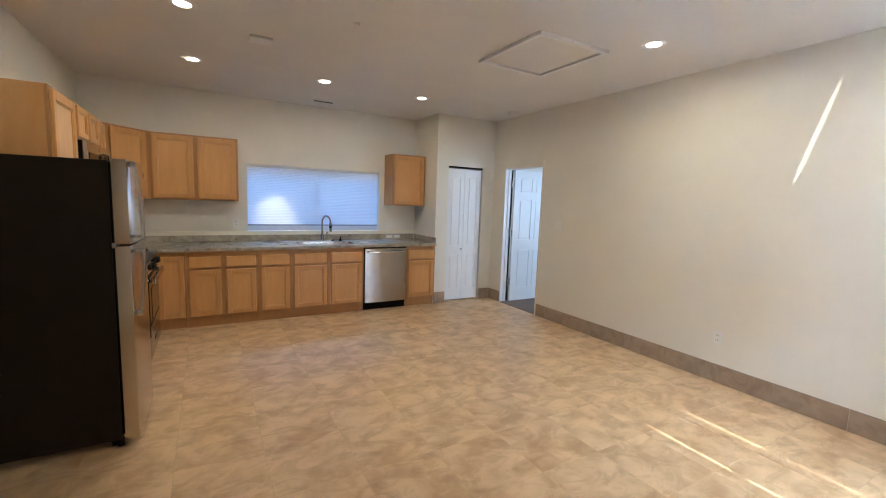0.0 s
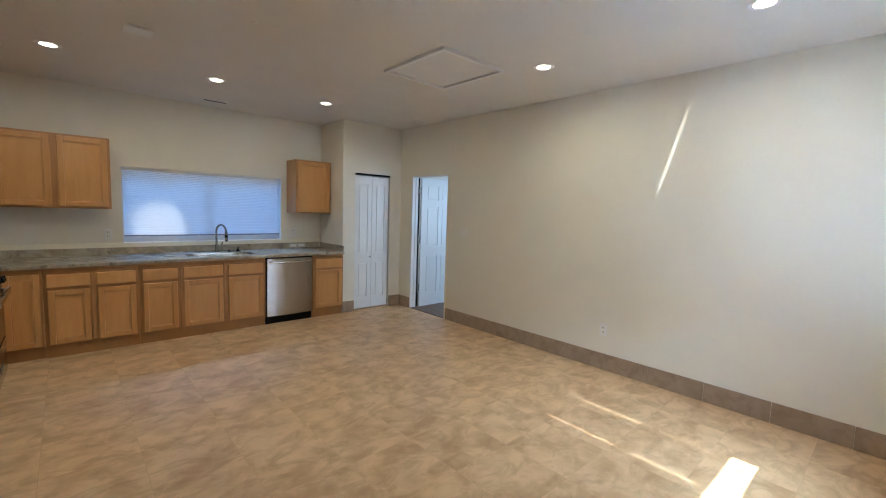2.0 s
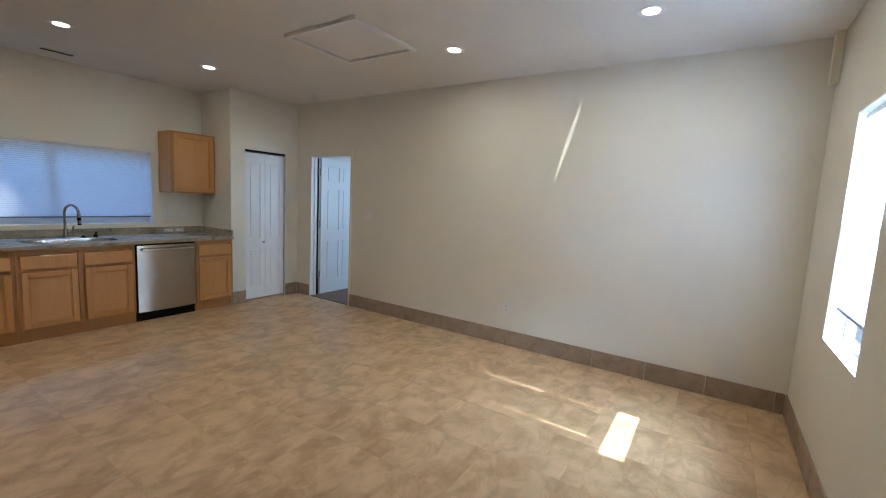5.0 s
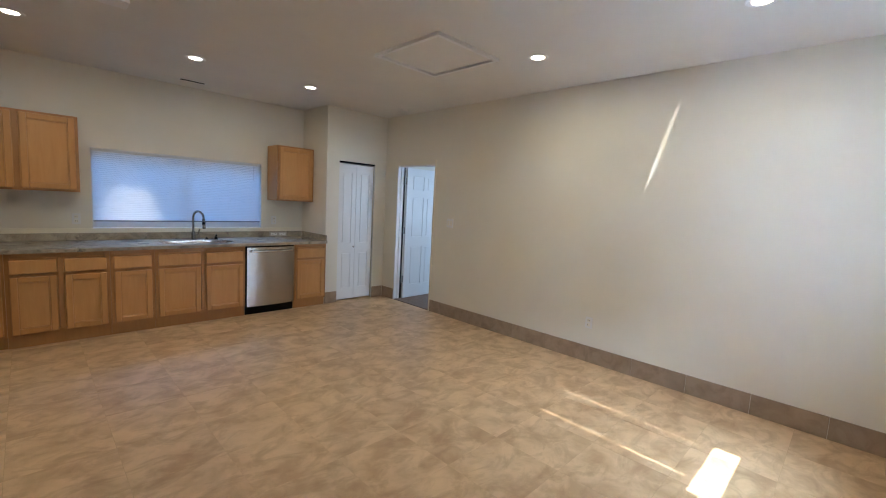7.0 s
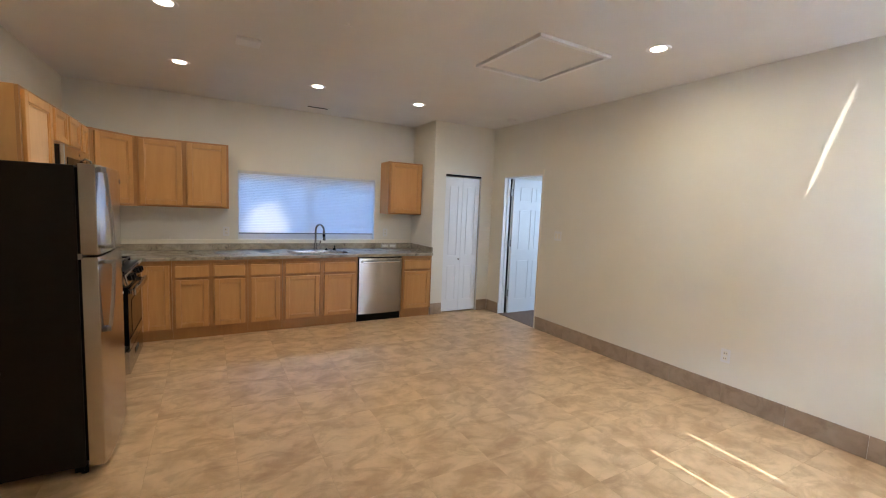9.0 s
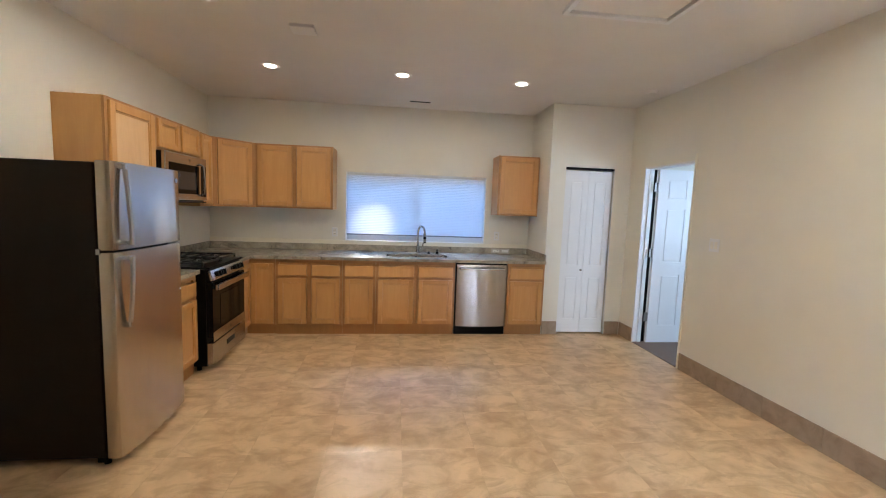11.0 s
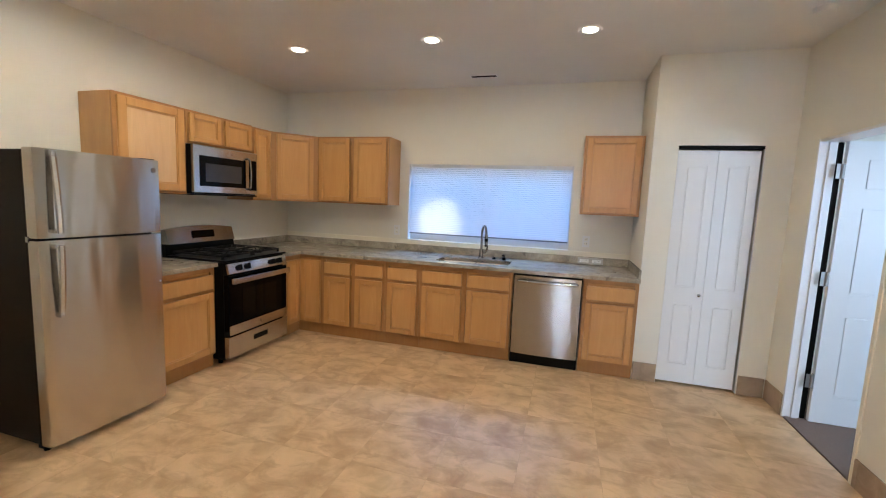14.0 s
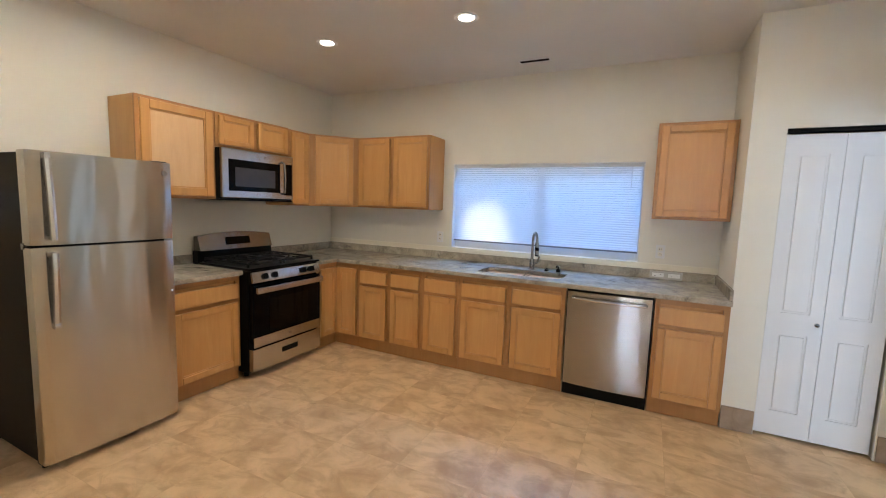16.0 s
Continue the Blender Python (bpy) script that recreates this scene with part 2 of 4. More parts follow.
def boxes(name, mat, parent, *sizes, bevel=0.0, label=""):
    bm = bmesh.new()
    for s in sizes:
        box(bm, *s, bevel=bevel)
    return part(name, bm, mat, parent, label)


def thing(name, m, label, category, group="", kind=""):
    ob = new(name)
    ob.empty_display_size = 0.1
    ob.matrix_world = m
    return tagged(ob, label, category, group, kind)


def structure(name, mat, *sizes, label="", category="", bevel=0.0):
    bm = bmesh.new()
    for s in sizes:
        box(bm, *s, bevel=bevel)
    ob = new(name, mesh_of(name, bm, mat))
    return tagged(ob, label, category, "", "structure")


# ---- room shell ----
T = 0.14
WS = (3.63, 4.33, 0.79, 2.08)        # south window: x0, x1, z0, z1
WK = (1.665, 3.50, 1.015, 1.90)      # kitchen window
DO = (4.695, 5.515, 2.02)            # doorway in the east wall: y0, y1, top
BF = (4.305, 4.917, 2.02)            # bifold closet: x0, x1, top
wall_south = structure("wall_south", M_WALL, (-T, WS[0], -T, 0, FZ, H), (WS[1], W + T, -T, 0, FZ, H), (WS[0], WS[1], -T, 0, FZ, WS[2]), (WS[0], WS[1], -T, 0, WS[3], H),
                       label="cream painted plaster wall with one window", category="wall")
wall_north = structure("wall_north", M_WALL, (-T, WK[0], L, L + T, FZ, H), (WK[1], W + T, L, L + T, FZ, H), (WK[0], WK[1], L, L + T, FZ, WK[2]), (WK[0], WK[1], L, L + T, WK[3], H),
                       label="cream painted plaster wall behind the kitchen counter", category="wall")
wall_west = structure("wall_west", M_WALL, (-T, 0, 0, L, FZ, H), label="cream painted plaster wall beside the refrigerator", category="wall")
wall_east = structure("wall_east", M_WALL, (W, W + T, 0, DO[0], FZ, H), (W, W + T, DO[1], L, FZ, H), (W, W + T, DO[0], DO[1], DO[2], H),
                      label="long plain cream plaster wall with a doorway", category="wall")
CX, CY = 4.11, 5.81
wall_closet = structure("wall_closet", M_WALL, (CX, BF[0], CY, CY + 0.11, FZ, H), (BF[1], W, CY, CY + 0.11, FZ, H), (BF[0], BF[1], CY, CY + 0.11, BF[2], H), (CX, CX + 0.11, CY + 0.11, L, FZ, H),
                        label="cream painted closet enclosure in the corner", category="wall")
ceiling = structure("ceiling", M_CEIL, (-T, W + T, -T, L + T, H, H + 0.12), label="flat painted plaster ceiling", category="ceiling")
# bedroom beyond the doorway
bx0, bx1, by0, by1 = W + T, 8.2, 2.2, 6.4
structure("wall_bedroom", M_WALL, (bx0, bx1, by1, by1 + T, FZ, H), (bx0, bx1, by0 - T, by0, FZ, H), (bx1, bx1 + T, by0, by1, FZ, H), label="plain wall of the next room", category="wall")
structure("ceiling_bedroom", M_CEIL, (bx0, bx1 + T, by0 - T, by1 + T, H, H + 0.12), label="flat ceiling of the next room", category="ceiling")
structure("carpet", M_CARPET, (W + 0.005, bx1, DO[0] - 0.0, DO[1], FZ - 0.03, FZ + 0.008), (bx0, bx1, by0, DO[0], FZ - 0.03, FZ + 0.008), (bx0, bx1, DO[1], by1, FZ - 0.03, FZ + 0.008), label="grey-brown carpet in the next room", category="carpet")
floor = structure("floor", M_GROUT, (-T, W, -T, L + T, FZ - 0.10, FZ - 0.0008), label="beige mottled ceramic tile floor with thin grout", category="floor")
structure("ground", M_GROUND, (-300, 300, -300, 300, -0.35, -0.15), label="dry bare ground outside", category="ground")
# screen added to keep the view through the sink blind's slats dark
structure("backdrop", M_OUT, (-14, 18, 10.2, 10.5, -0.2, 2.9), label="tall blue-grey screen added outside the sink window", category="backdrop")

# trim strip above the backsplash
trim = structure("trim", M_TRIM, (0.0, CX, L - 0.014, L, 0.967, 1.018), label="painted strip above the backsplash", category="trim", bevel=0.003)

# ---- windows ----


def window(name, x0, x1, z0, z1, m, label, sash, low=0.03):
    """Local: x along the wall, y 0 at the room face and growing outwards."""
    w, h = x1 - x0, z1 - z0
    win = thing(name, m, label, "window", kind="structure")
    f = 0.03
    boxes("window_frame", M_WHITE, win, (0, f, 0.085, 0.135, 0, h), (w - f, w, 0.085, 0.135, 0, h), (f, w - f, 0.085, 0.135, 0, low), (f, w - f, 0.085, 0.135, h - f, h),
          bevel=0.003)
    if sash == "hung":
        boxes("meeting_rail", M_WHITE, win, (f, w - f, 0.09, 0.13, h * 0.50, h * 0.50 + 0.055), bevel=0.003)
        panes = [(f, w - f, low, h * 0.50), (f, w - f, h * 0.50 + 0.055, h - f)]
    else:
        boxes("mullion", M_WHITE, win, (w / 2 - 0.018, w / 2 + 0.018, 0.09, 0.13, low, h - f), bevel=0.003)
        panes = [(f, w / 2 - 0.018, low, h - f), (w / 2 + 0.018, w - f, low, h - f)]
    for a, b, c, d in panes:
        p = boxes("pane", M_PANE, win, (a, b, 0.108, 0.112, c, d))
        p.visible_shadow = False
    boxes("window_sill", M_WHITE, win, (0.002, w - 0.002, -0.001, 0.084, 0, 0.004))
    boxes("reveal", M_WHITE, win, (0.001, 0.006, 0.001, 0.084, 0.005, h - 0.001), (w - 0.006, w - 0.001, 0.001, 0.084, 0.005, h - 0.001), (0.007, w - 0.007, 0.001, 0.084, h - 0.007, h - 0.001))
    return win


def slat_mesh(w, depth, slots):
    """A slightly crowned slat with cord slots."""
    bm = bmesh.new()
    cuts = [0.0, *[c for s in slots for c in (s - 0.0048, s + 0.0048)], w]
    for a, b in zip(cuts[::2], cuts[1::2]):
        rows = []
        for k in range(5):
            y = -depth / 2 + depth * k / 4
            z = 0.0028 * (1 - (2 * y / depth) ** 2)
            rows.append([bm.verts.new((a, y, z)), bm.verts.new((b, y, z)), bm.verts.new((b, y, z - 0.0008)), bm.verts.new((a, y, z - 0.0008))])
        for p, q in zip(rows, rows[1:]):
            for i in range(4):
                bm.faces.new((p[i], p[(i + 1) % 4], q[(i + 1) % 4], q[i]))
        bm.faces.new(rows[0][::-1])
        bm.faces.new(rows[-1])
    return mesh_of("slat", bm, M_SLAT, True)


def blind(m, w, top, bottom, tilt, slots, label, pitch=0.0205):
    """Local: x along the blind, y outwards, z up from the sill."""
    b = thing("venetian_blind", m, label, "window blind")
    boxes("headrail", M_WHITE, b, (0, w, -0.015, 0.015, top, top + 0.03), bevel=0.003)
    boxes("bottom_rail", plain("rail_plastic", (0.20, 0.20, 0.23), 0.4), b, (0, w, -0.012, 0.012, bottom, bottom + 0.014), bevel=0.003)
    me = slat_mesh(w, 0.0255, slots)
    count = int((top - bottom - 0.02) / pitch)
    pitch = (top - bottom - 0.03) / (count - 1)
    for i in range(count):
        s = new("slat", me)
        s.parent = b
        s.matrix_basis = pose(0, 0, bottom + 0.024 + i * pitch, tilt + 0.6 * math.sin(i * 2.3), 0, 0)
    for s in slots:
        boxes("ladder_cord", M_WHITE, b, (s + 0.0214, s + 0.0226, -0.0145, -0.0135, bottom, top))
    bm = bmesh.new()
    tube(bm, [(w - 0.09, -0.02, top), (w - 0.088, -0.022, top - 0.1), (w - 0.089, -0.022, top - 0.2)], 0.0035, 8)
    part("tilt_wand", bm, M_WHITE, b, smooth=True)
    return b


# the kitchen window looks out in +y; the south one in -y
window("window_1", *WK, pose(WK[0], L, WK[2]), "wide white sliding window over the sink", "slide", 0.085)
blind(pose(WK[0] + 0.012, L + 0.045, WK[2]), WK[1] - WK[0] - 0.024, WK[3] - WK[2] - 0.035, 0.075, 52, (), "white slatted blind lowered over the sink window")
window("window_2", *WS, pose(WS[1], 0, WS[2], 0, 0, 180), "tall white sash window in bright daylight", "hung")
blind(pose(WS[1] - 0.022, -0.045, WS[2], 0, 0, 180), WS[1] - WS[0] - 0.044, WS[3] - WS[2] - 0.05, 0.188, -66, (WS[1] - 0.022 - 4.247, WS[1] - 0.022 - 3.803), "white slatted blind nearly lowered in a sunny window")

# ---- cabinets ----


def panel_door(parent, x0, x1, z0, z1, y, name="door", panel_mat=None, rail=0.052):
    """A framed door whose back lies at y; it faces -y."""
    t = 0.022
    bm = bmesh.new()
    for s in ((x0, x0 + rail, z0, z1), (x1 - rail, x1, z0, z1), (x0 + rail, x1 - rail, z0, z0 + rail), (x0 + rail, x1 - rail, z1 - rail, z1)):
        box(bm, s[0], s[1], y - t, y, s[2], s[3], bevel=0.006)
    d = part(name, bm, M_WOOD, parent)
    bm = bmesh.new()
    a, b, c, e = x0 + rail, x1 - rail, z0 + rail, z1 - rail
    box(bm, a - 0.004, b + 0.004, y - 0.006, y - 0.001, c - 0.004, e + 0.004)
    part("panel", bm, panel_mat or M_PANEL, d)
    bm = bmesh.new()
    # moulded lip round the panel
    for s in ((a, a + 0.009, c, e), (b - 0.009, b, c, e), (a + 0.009, b - 0.009, c, c + 0.009), (a + 0.009, b - 0.009, e - 0.009, e)):
        box(bm, s[0], s[1], y - 0.0145, y - 0.006, s[2], s[3], bevel=0.002)
    part("moulding", bm, M_WOOD, d)
    return d


def slab_front(parent, x0, x1, z0, z1, y, name="drawer_front"):
    return boxes(name, M_PANEL, parent, (x0, x1, y - 0.019, y, z0, z1), bevel=0.005)


def body_with_frame(parent, w, d, z0, z1, mids=(), rails=(), toe=0.0):
    """Carcass with a face frame; y runs from -d at the face to 0 at the wall."""
    f = 0.038
    boxes("carcass", M_WOOD, parent, (0, w, -d + 0.019, -0.002, z0, z1))
    sizes = [(0, f, -d, -d + 0.019, z0, z1), (w - f, w, -d, -d + 0.019, z0, z1), (f, w - f, -d, -d + 0.019, z0, z0 + f), (f, w - f, -d, -d + 0.019, z1 - f, z1)]
    sizes += [(m - f / 2, m + f / 2, -d, -d + 0.019, z0 + f, z1 - f) for m in mids]
    sizes += [(f, w - f, -d + 0.001, -d + 0.018, r - f / 2, r + f / 2) for r in rails]
    boxes("face_frame", M_FRAME_SHADED, parent, *sizes, bevel=0.001)
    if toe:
        boxes("toe_kick", M_FRAME_SHADED, parent, (0, w, -d + 0.03, -d + 0.045, FZ + 0.001, toe - 0.002))


DB, DU = 0.73, 0.33                  # depth of the base and the upper cabinets
ZB0, ZB1 = 0.095, 0.85
UZ0, UZ1 = 1.412, 2.158


def base_cabinet(m, w, doors, label, drawer=True, depth=DB):
    c = thing("base_cabinet", m, label, "kitchen cabinet", "base cabinets")
    mids = [w * i / doors for i in range(1, doors)]
    body_with_frame(c, w, depth, ZB0, ZB1, mids, [0.65] if drawer else [], ZB0)
    edge = [0.0, *mids, w]
    for a, b in zip(edge, edge[1:]):
        a, b = a + 0.029, b - 0.029
        if drawer:
            slab_front(c, a, b, 0.668, 0.79, -depth)
        panel_door(c, a, b, 0.115, 0.638 if drawer else 0.79, -depth, rail=0.05)
    return c


def upper_cabinet(m, w, z0, z1, doors, label, name="wall_cabinet", pale=False, rail=0.052):
    c = thing(name, m, label, "kitchen cabinet", "wall cabinets")
    mids = [w * i / doors for i in range(1, doors)]
    body_with_frame(c, w, DU, z0, z1, mids)
    edge = [0.0, *mids, w]
    for a, b in zip(edge, edge[1:]):
        panel_door(c, a + 0.026, b - 0.026, z0 + 0.022, z1 - 0.022, -DU, panel_mat=M_PALE if pale else None, rail=rail)
    return c


base_cabinet(pose(0.99, L, 0), 0.733, 2, "maple base cabinet with two drawers over two doors")
base_cabinet(pose(1.725, L, 0), 0.373, 1, "narrow maple base cabinet with drawer and door")
base_cabinet(pose(2.10, L, 0), 0.92, 2, "maple sink base cabinet with two doors under the sink")
base_cabinet(pose(3.65, L, 0), 0.455, 1, "maple base cabinet beside the dishwasher")
base_cabinet(pose(0, 4.13, 0, 0, 0, 90), 0.565, 1, "maple base cabinet between refrigerator and stove", depth=0.635)
# corner base cabinet with a folding pair of doors in the inner corner
corner = thing("corner_base_cabinet", pose(0, 0, 0), "maple corner base cabinet with two doors in the corner", "kitchen cabinet", "base cabinets")
XF, YF = 0.71, L - DB
bm = bmesh.new()
prism(bm, [(0.002, 5.535), (XF - 0.02, 5.535), (XF - 0.02, YF + 0.02), (0.988, YF + 0.02), (0.988, L - 0.002), (0.002, L - 0.002)], ZB0, ZB1)
part("carcass", bm, M_WOOD, corner)
boxes("face_frame", M_FRAME_SHADED, corner, (XF, 0.988, YF, YF + 0.019, ZB0, 0.112), (XF, 0.988, YF, YF + 0.019, 0.80, ZB1), (0.972, 0.988, YF, YF + 0.019, 0.112, 0.80),
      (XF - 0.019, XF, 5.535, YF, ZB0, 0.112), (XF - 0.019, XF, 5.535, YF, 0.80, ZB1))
boxes("toe_kick", M_FRAME_SHADED, corner, (XF - 0.044, 0.988, YF + 0.045, YF + 0.06, FZ + 0.001, ZB0 - 0.002), (XF - 0.06, XF - 0.045, 5.535, YF + 0.044, FZ + 0.001, ZB0 - 0.002))
panel_door(corner, XF + 0.022, 0.967, 0.115, 0.80, YF, rail=0.045)
d = panel_door(corner, 0.0, YF - 0.022 - 5.54, 0.115, 0.80, 0.0, rail=0.045)
d.matrix_basis = pose(XF, 5.54, 0, 0, 0, 90)

upper_cabinet(pose(3.58, L, 0), 0.527, UZ0, UZ1, 1, "single maple wall cabinet beside the window")
upper_cabinet(pose(0.66, L, 0), 0.89, UZ0, UZ1, 2, "two-door maple wall cabinet beside the window")
upper_cabinet(pose(0, 4.135, 0, 0, 0, 90), 0.59, 1.452, 2.165, 1, "maple wall cabinet with a pale unfinished door panel", pale=True, rail=0.062)
upper_cabinet(pose(0, 4.73, 0, 0, 0, 90), 0.775, 1.885, 2.165, 2, "short two-door maple cabinet over the microwave", rail=0.042)
upper_cabinet(pose(0, 5.51, 0, 0, 0, 90), 0.28, UZ0, UZ1, 1, "narrow maple wall cabinet next to the microwave", rail=0.045)
diag = thing("corner_wall_cabinet", pose(0, 0, 0), "diagonal maple corner wall cabinet with one door", "kitchen cabinet", "wall cabinets")
bm = bmesh.new()
P0, P1 = Vector((DU, 5.792, 0)), Vector((0.658, L - DU, 0))
prism(bm, [(0.002, 5.792), (P0.x, P0.y), (P1.x, P1.y), (0.658, L - 0.002), (0.002, L - 0.002)], UZ0, UZ1)
part("carcass", bm, M_WOOD, diag)
dl = (P1 - P0).length
fm = pose(P0.x, P0.y, 0, 0, 0, math.degrees(math.atan2(P1.y - P0.y, P1.x - P0.x)))
bm = bmesh.new()
for q in ((0.0, 0.05, UZ0, UZ1), (dl - 0.05, dl, UZ0, UZ1), (0.05, dl - 0.05, UZ0, UZ0 + 0.038), (0.05, dl - 0.05, UZ1 - 0.038, UZ1)):
    box(bm, q[0], q[1], -0.004, -0.0005, q[2], q[3])
part("face_frame", bm, M_FRAME_SHADED, diag, at=fm)
d = panel_door(diag, 0.055, dl - 0.055, UZ0 + 0.022, UZ1 - 0.022, -0.0045)
d.matrix_basis = fm

# ---- countertops ----
ZC0, ZC1 = 0.853, 0.888
SX0, SX1, SY0, SY1 = 2.21, 2.95, 5.885, 6.245
YO = YF - 0.028
bm = bmesh.new()
for s in ((XF + 0.028, SX0, YO, L - 0.001), (SX1, CX - 0.001, YO, L - 0.001), (SX0, SX1, YO, SY0), (SX0, SX1, SY1, L - 0.001), (0.001, XF + 0.028, 5.53, L - 0.001)):
    box(bm, s[0], s[1], s[2], s[3], ZC0, ZC1)
bmesh.ops.remove_doubles(bm, verts=bm.verts, dist=1e-5)
top = thing("countertop", pose(0, 0, 0), "grey-brown veined granite worktop with a sink cut-out", "countertop")
part("slab", bm, M_GRANITE, top)
boxes("front_edge", M_GRANITE, top, (XF + 0.03, CX - 0.001, YO - 0.006, YO, ZC0, ZC1 - 0.002), bevel=0.0025)
boxes("backsplash", M_GRANITE, top, (0.022, CX - 0.022, L - 0.021, L - 0.001, ZC1 + 0.001, 0.966), bevel=0.003)
boxes("side_splash", M_GRANITE, top, (0.001, 0.021, 5.53, L - 0.001, ZC1 + 0.001, 0.966), bevel=0.003)
boxes("side_splash", M_GRANITE, top, (CX - 0.021, CX - 0.001, YO + 0.01, L - 0.022, ZC1 + 0.001, 0.966), bevel=0.003)
top2 = thing("countertop", pose(0, 0, 0), "short granite worktop between refrigerator and stove", "countertop")
boxes("slab", M_GRANITE, top2, (0.001, 0.668, 4.11, 4.705, ZC0, ZC1), bevel=0.003)
boxes("backsplash", M_GRANITE, top2, (0.001, 0.021, 4.11, 4.705, ZC1 + 0.001, 0.966), bevel=0.003)

# ---- sink and taps ----
sink = thing("kitchen_sink", pose(0, 0, 0), "undermounted stainless double bowl sink", "sink")


def bowl(x0, x1, y0, y1):
    bm = bmesh.new()
    zt, zb, t = ZC0 - 0.001, 0.68, 0.012
    box(bm, x0 + t, x1 - t, y0 + t, y1 - t, zb, zb + 0.004)
    for s in ((x0, x0 + t, y0, y1), (x1 - t, x1, y0, y1), (x0 + t, x1 - t, y0, y0 + t), (x0 + t, x1 - t, y1 - t, y1)):
        box(bm, *s, zb, zt, bevel=0.003)
    part("bowl", bm, M_STEELD, sink, smooth=True)
    bm = bmesh.new()
    cyl(bm, ((x0 + x1) / 2, (y0 + y1) / 2, zb + 0.006), (0, 0, 1), 0.045, 0.006, 24)
    part("drain", bm, M_CHROME, sink, smooth=True)


bowl(SX0 + 0.004, 2.585, SY0 + 0.004, SY1 - 0.004)
bowl(2.605, SX1 - 0.004, SY0 + 0.004, SY1 - 0.004)
boxes("divider", M_STEELH, sink, (2.586, 2.604, SY0 + 0.004, SY1 - 0.004, 0.70, 0.846), bevel=0.004)

# polished rounded rim of the cut-out, part of the worktop
bm = bmesh.new()
n = 64
scx, scy, sa, sb = (SX0 + SX1) / 2, (SY0 + SY1) / 2, (SX1 - SX0) / 2, (SY1 - SY0) / 2
rings = []
for kind in range(4):
    ring = []
    for i in range(n):
        a = 2 * math.pi * i / n
        c, q = math.cos(a), math.sin(a)
        if kind == 0:
            k = 1 / max(abs(c), abs(q))
            x, y, z = sa * c * k, sb * q * k, ZC1 - 0.0003
        else:
            e = 0.42
            x, y = (sa - 0.004) * math.copysign(abs(c) ** e, c), (sb - 0.004) * math.copysign(abs(q) ** e, q)
            z = (ZC1 - 0.0003, ZC1 - 0.004, ZC0)[kind - 1]
            x, y = x * (1 - 0.003 * (kind > 1)), y * (1 - 0.006 * (kind > 1))
        ring.append(bm.verts.new((scx + x, scy + y, z)))
    rings.append(ring)
for a, b in zip(rings, rings[1:]):
    for i in range(n):
        bm.faces.new((a[i], a[(i + 1) % n], b[(i + 1) % n], b[i]))
part("sink_cutout_rim", bm, M_STEELW, top, smooth=True)

tap = thing("kitchen_faucet", pose(2.60, 6.325, ZC1 + 0.001), "tall brushed nickel pull-down gooseneck faucet", "faucet")
bm = bmesh.new()
cyl(bm, (0, 0, 0.006), (0, 0, 1), 0.032, 0.012, 28)
cyl(bm, (0, 0, 0.055), (0, 0, 1), 0.023, 0.09, 28, 0.02)
part("base", bm, M_CHROME, tap, smooth=True)
bm = bmesh.new()
arc = [(0, 0, 0.09), (0, 0, 0.20)] + [(0.075 * (1 - math.cos(a)) * 0.5, -0.075 * (1 - math.cos(a)), 0.265 + 0.085 * math.sin(a)) for a in np.linspace(0, math.pi, 16)]
tube(bm, arc, 0.0125, 14)
part("neck", bm, M_CHROME, tap, smooth=True)
bm = bmesh.new()
e = arc[-1]
tube(bm, [e, (e[0] + 0.002, e[1], e[2] - 0.04), (e[0] + 0.004, e[1] - 0.002, e[2] - 0.11)], 0.017, 16)
part("spray_head", bm, M_CHROME, tap, smooth=True)
bm = bmesh.new()
cyl(bm, (e[0] + 0.002, e[1], e[2] - 0.055), (0, 0, 1), 0.0185, 0.03, 18)
cyl(bm, (e[0] + 0.004, e[1] - 0.002, e[2] - 0.114), (0, 0, 1), 0.0175, 0.012, 18)
part("grip", bm, M_BLACK, tap, "black rubber grip", smooth=True)
bm = bmesh.new()
tube(bm, [(0.015, 0, 0.055), (0.045, 0, 0.06), (0.058, -0.005, 0.085), (0.068, -0.01, 0.13)], 0.0085, 12)
part("lever", bm, M_CHROME, tap, smooth=True)
for x, y, h in ((2.745, 6.31, 0.026), (2.852, 6.31, 0.05)):
    s = thing("soap_dispenser" if h > 0.04 else "sink_hole_cover", pose(x, y, ZC1 + 0.001), "dark soap pump on the worktop" if h > 0.04 else "dark round cap on the worktop", "sink fitting")
    bm = bmesh.new()
    cyl(bm, (0, 0, h * 0.3), (0, 0, 1), 0.022, h * 0.6, 20, 0.017)
    part("collar", bm, M_BLACK, s, smooth=True)
    bm = bmesh.new()
    tube(bm, [(0, 0, h * 0.6), (0, 0, h), (-0.004, -0.02, h + 0.008), (-0.008, -0.045, h + 0.002)] if h > 0.04 else [(0, 0, h * 0.6), (0, 0, h)], 0.009, 10)
    part("nozzle" if h > 0.04 else "cap", bm, M_BLACK, s, smooth=True)

# ---- appliances ----
# refrigerator: local x along the front, y towards the wall, front at -y
FR = thing("refrigerator", pose(0.022, 3.375, 0, 0, 0, 90), "stainless top-freezer refrigerator with dark side panels", "refrigerator")
FW, FH = 0.70, 1.672
boxes("cabinet_body", M_FRSIDE, FR, (0.004, FW - 0.004, -0.712, -0.03, 0.03, 1.662), bevel=0.006, label="dark brown-black textured steel body")
boxes("gasket", M_BLACK, FR, (0.015, FW - 0.015, -0.727, -0.7125, 0.06, 1.65))


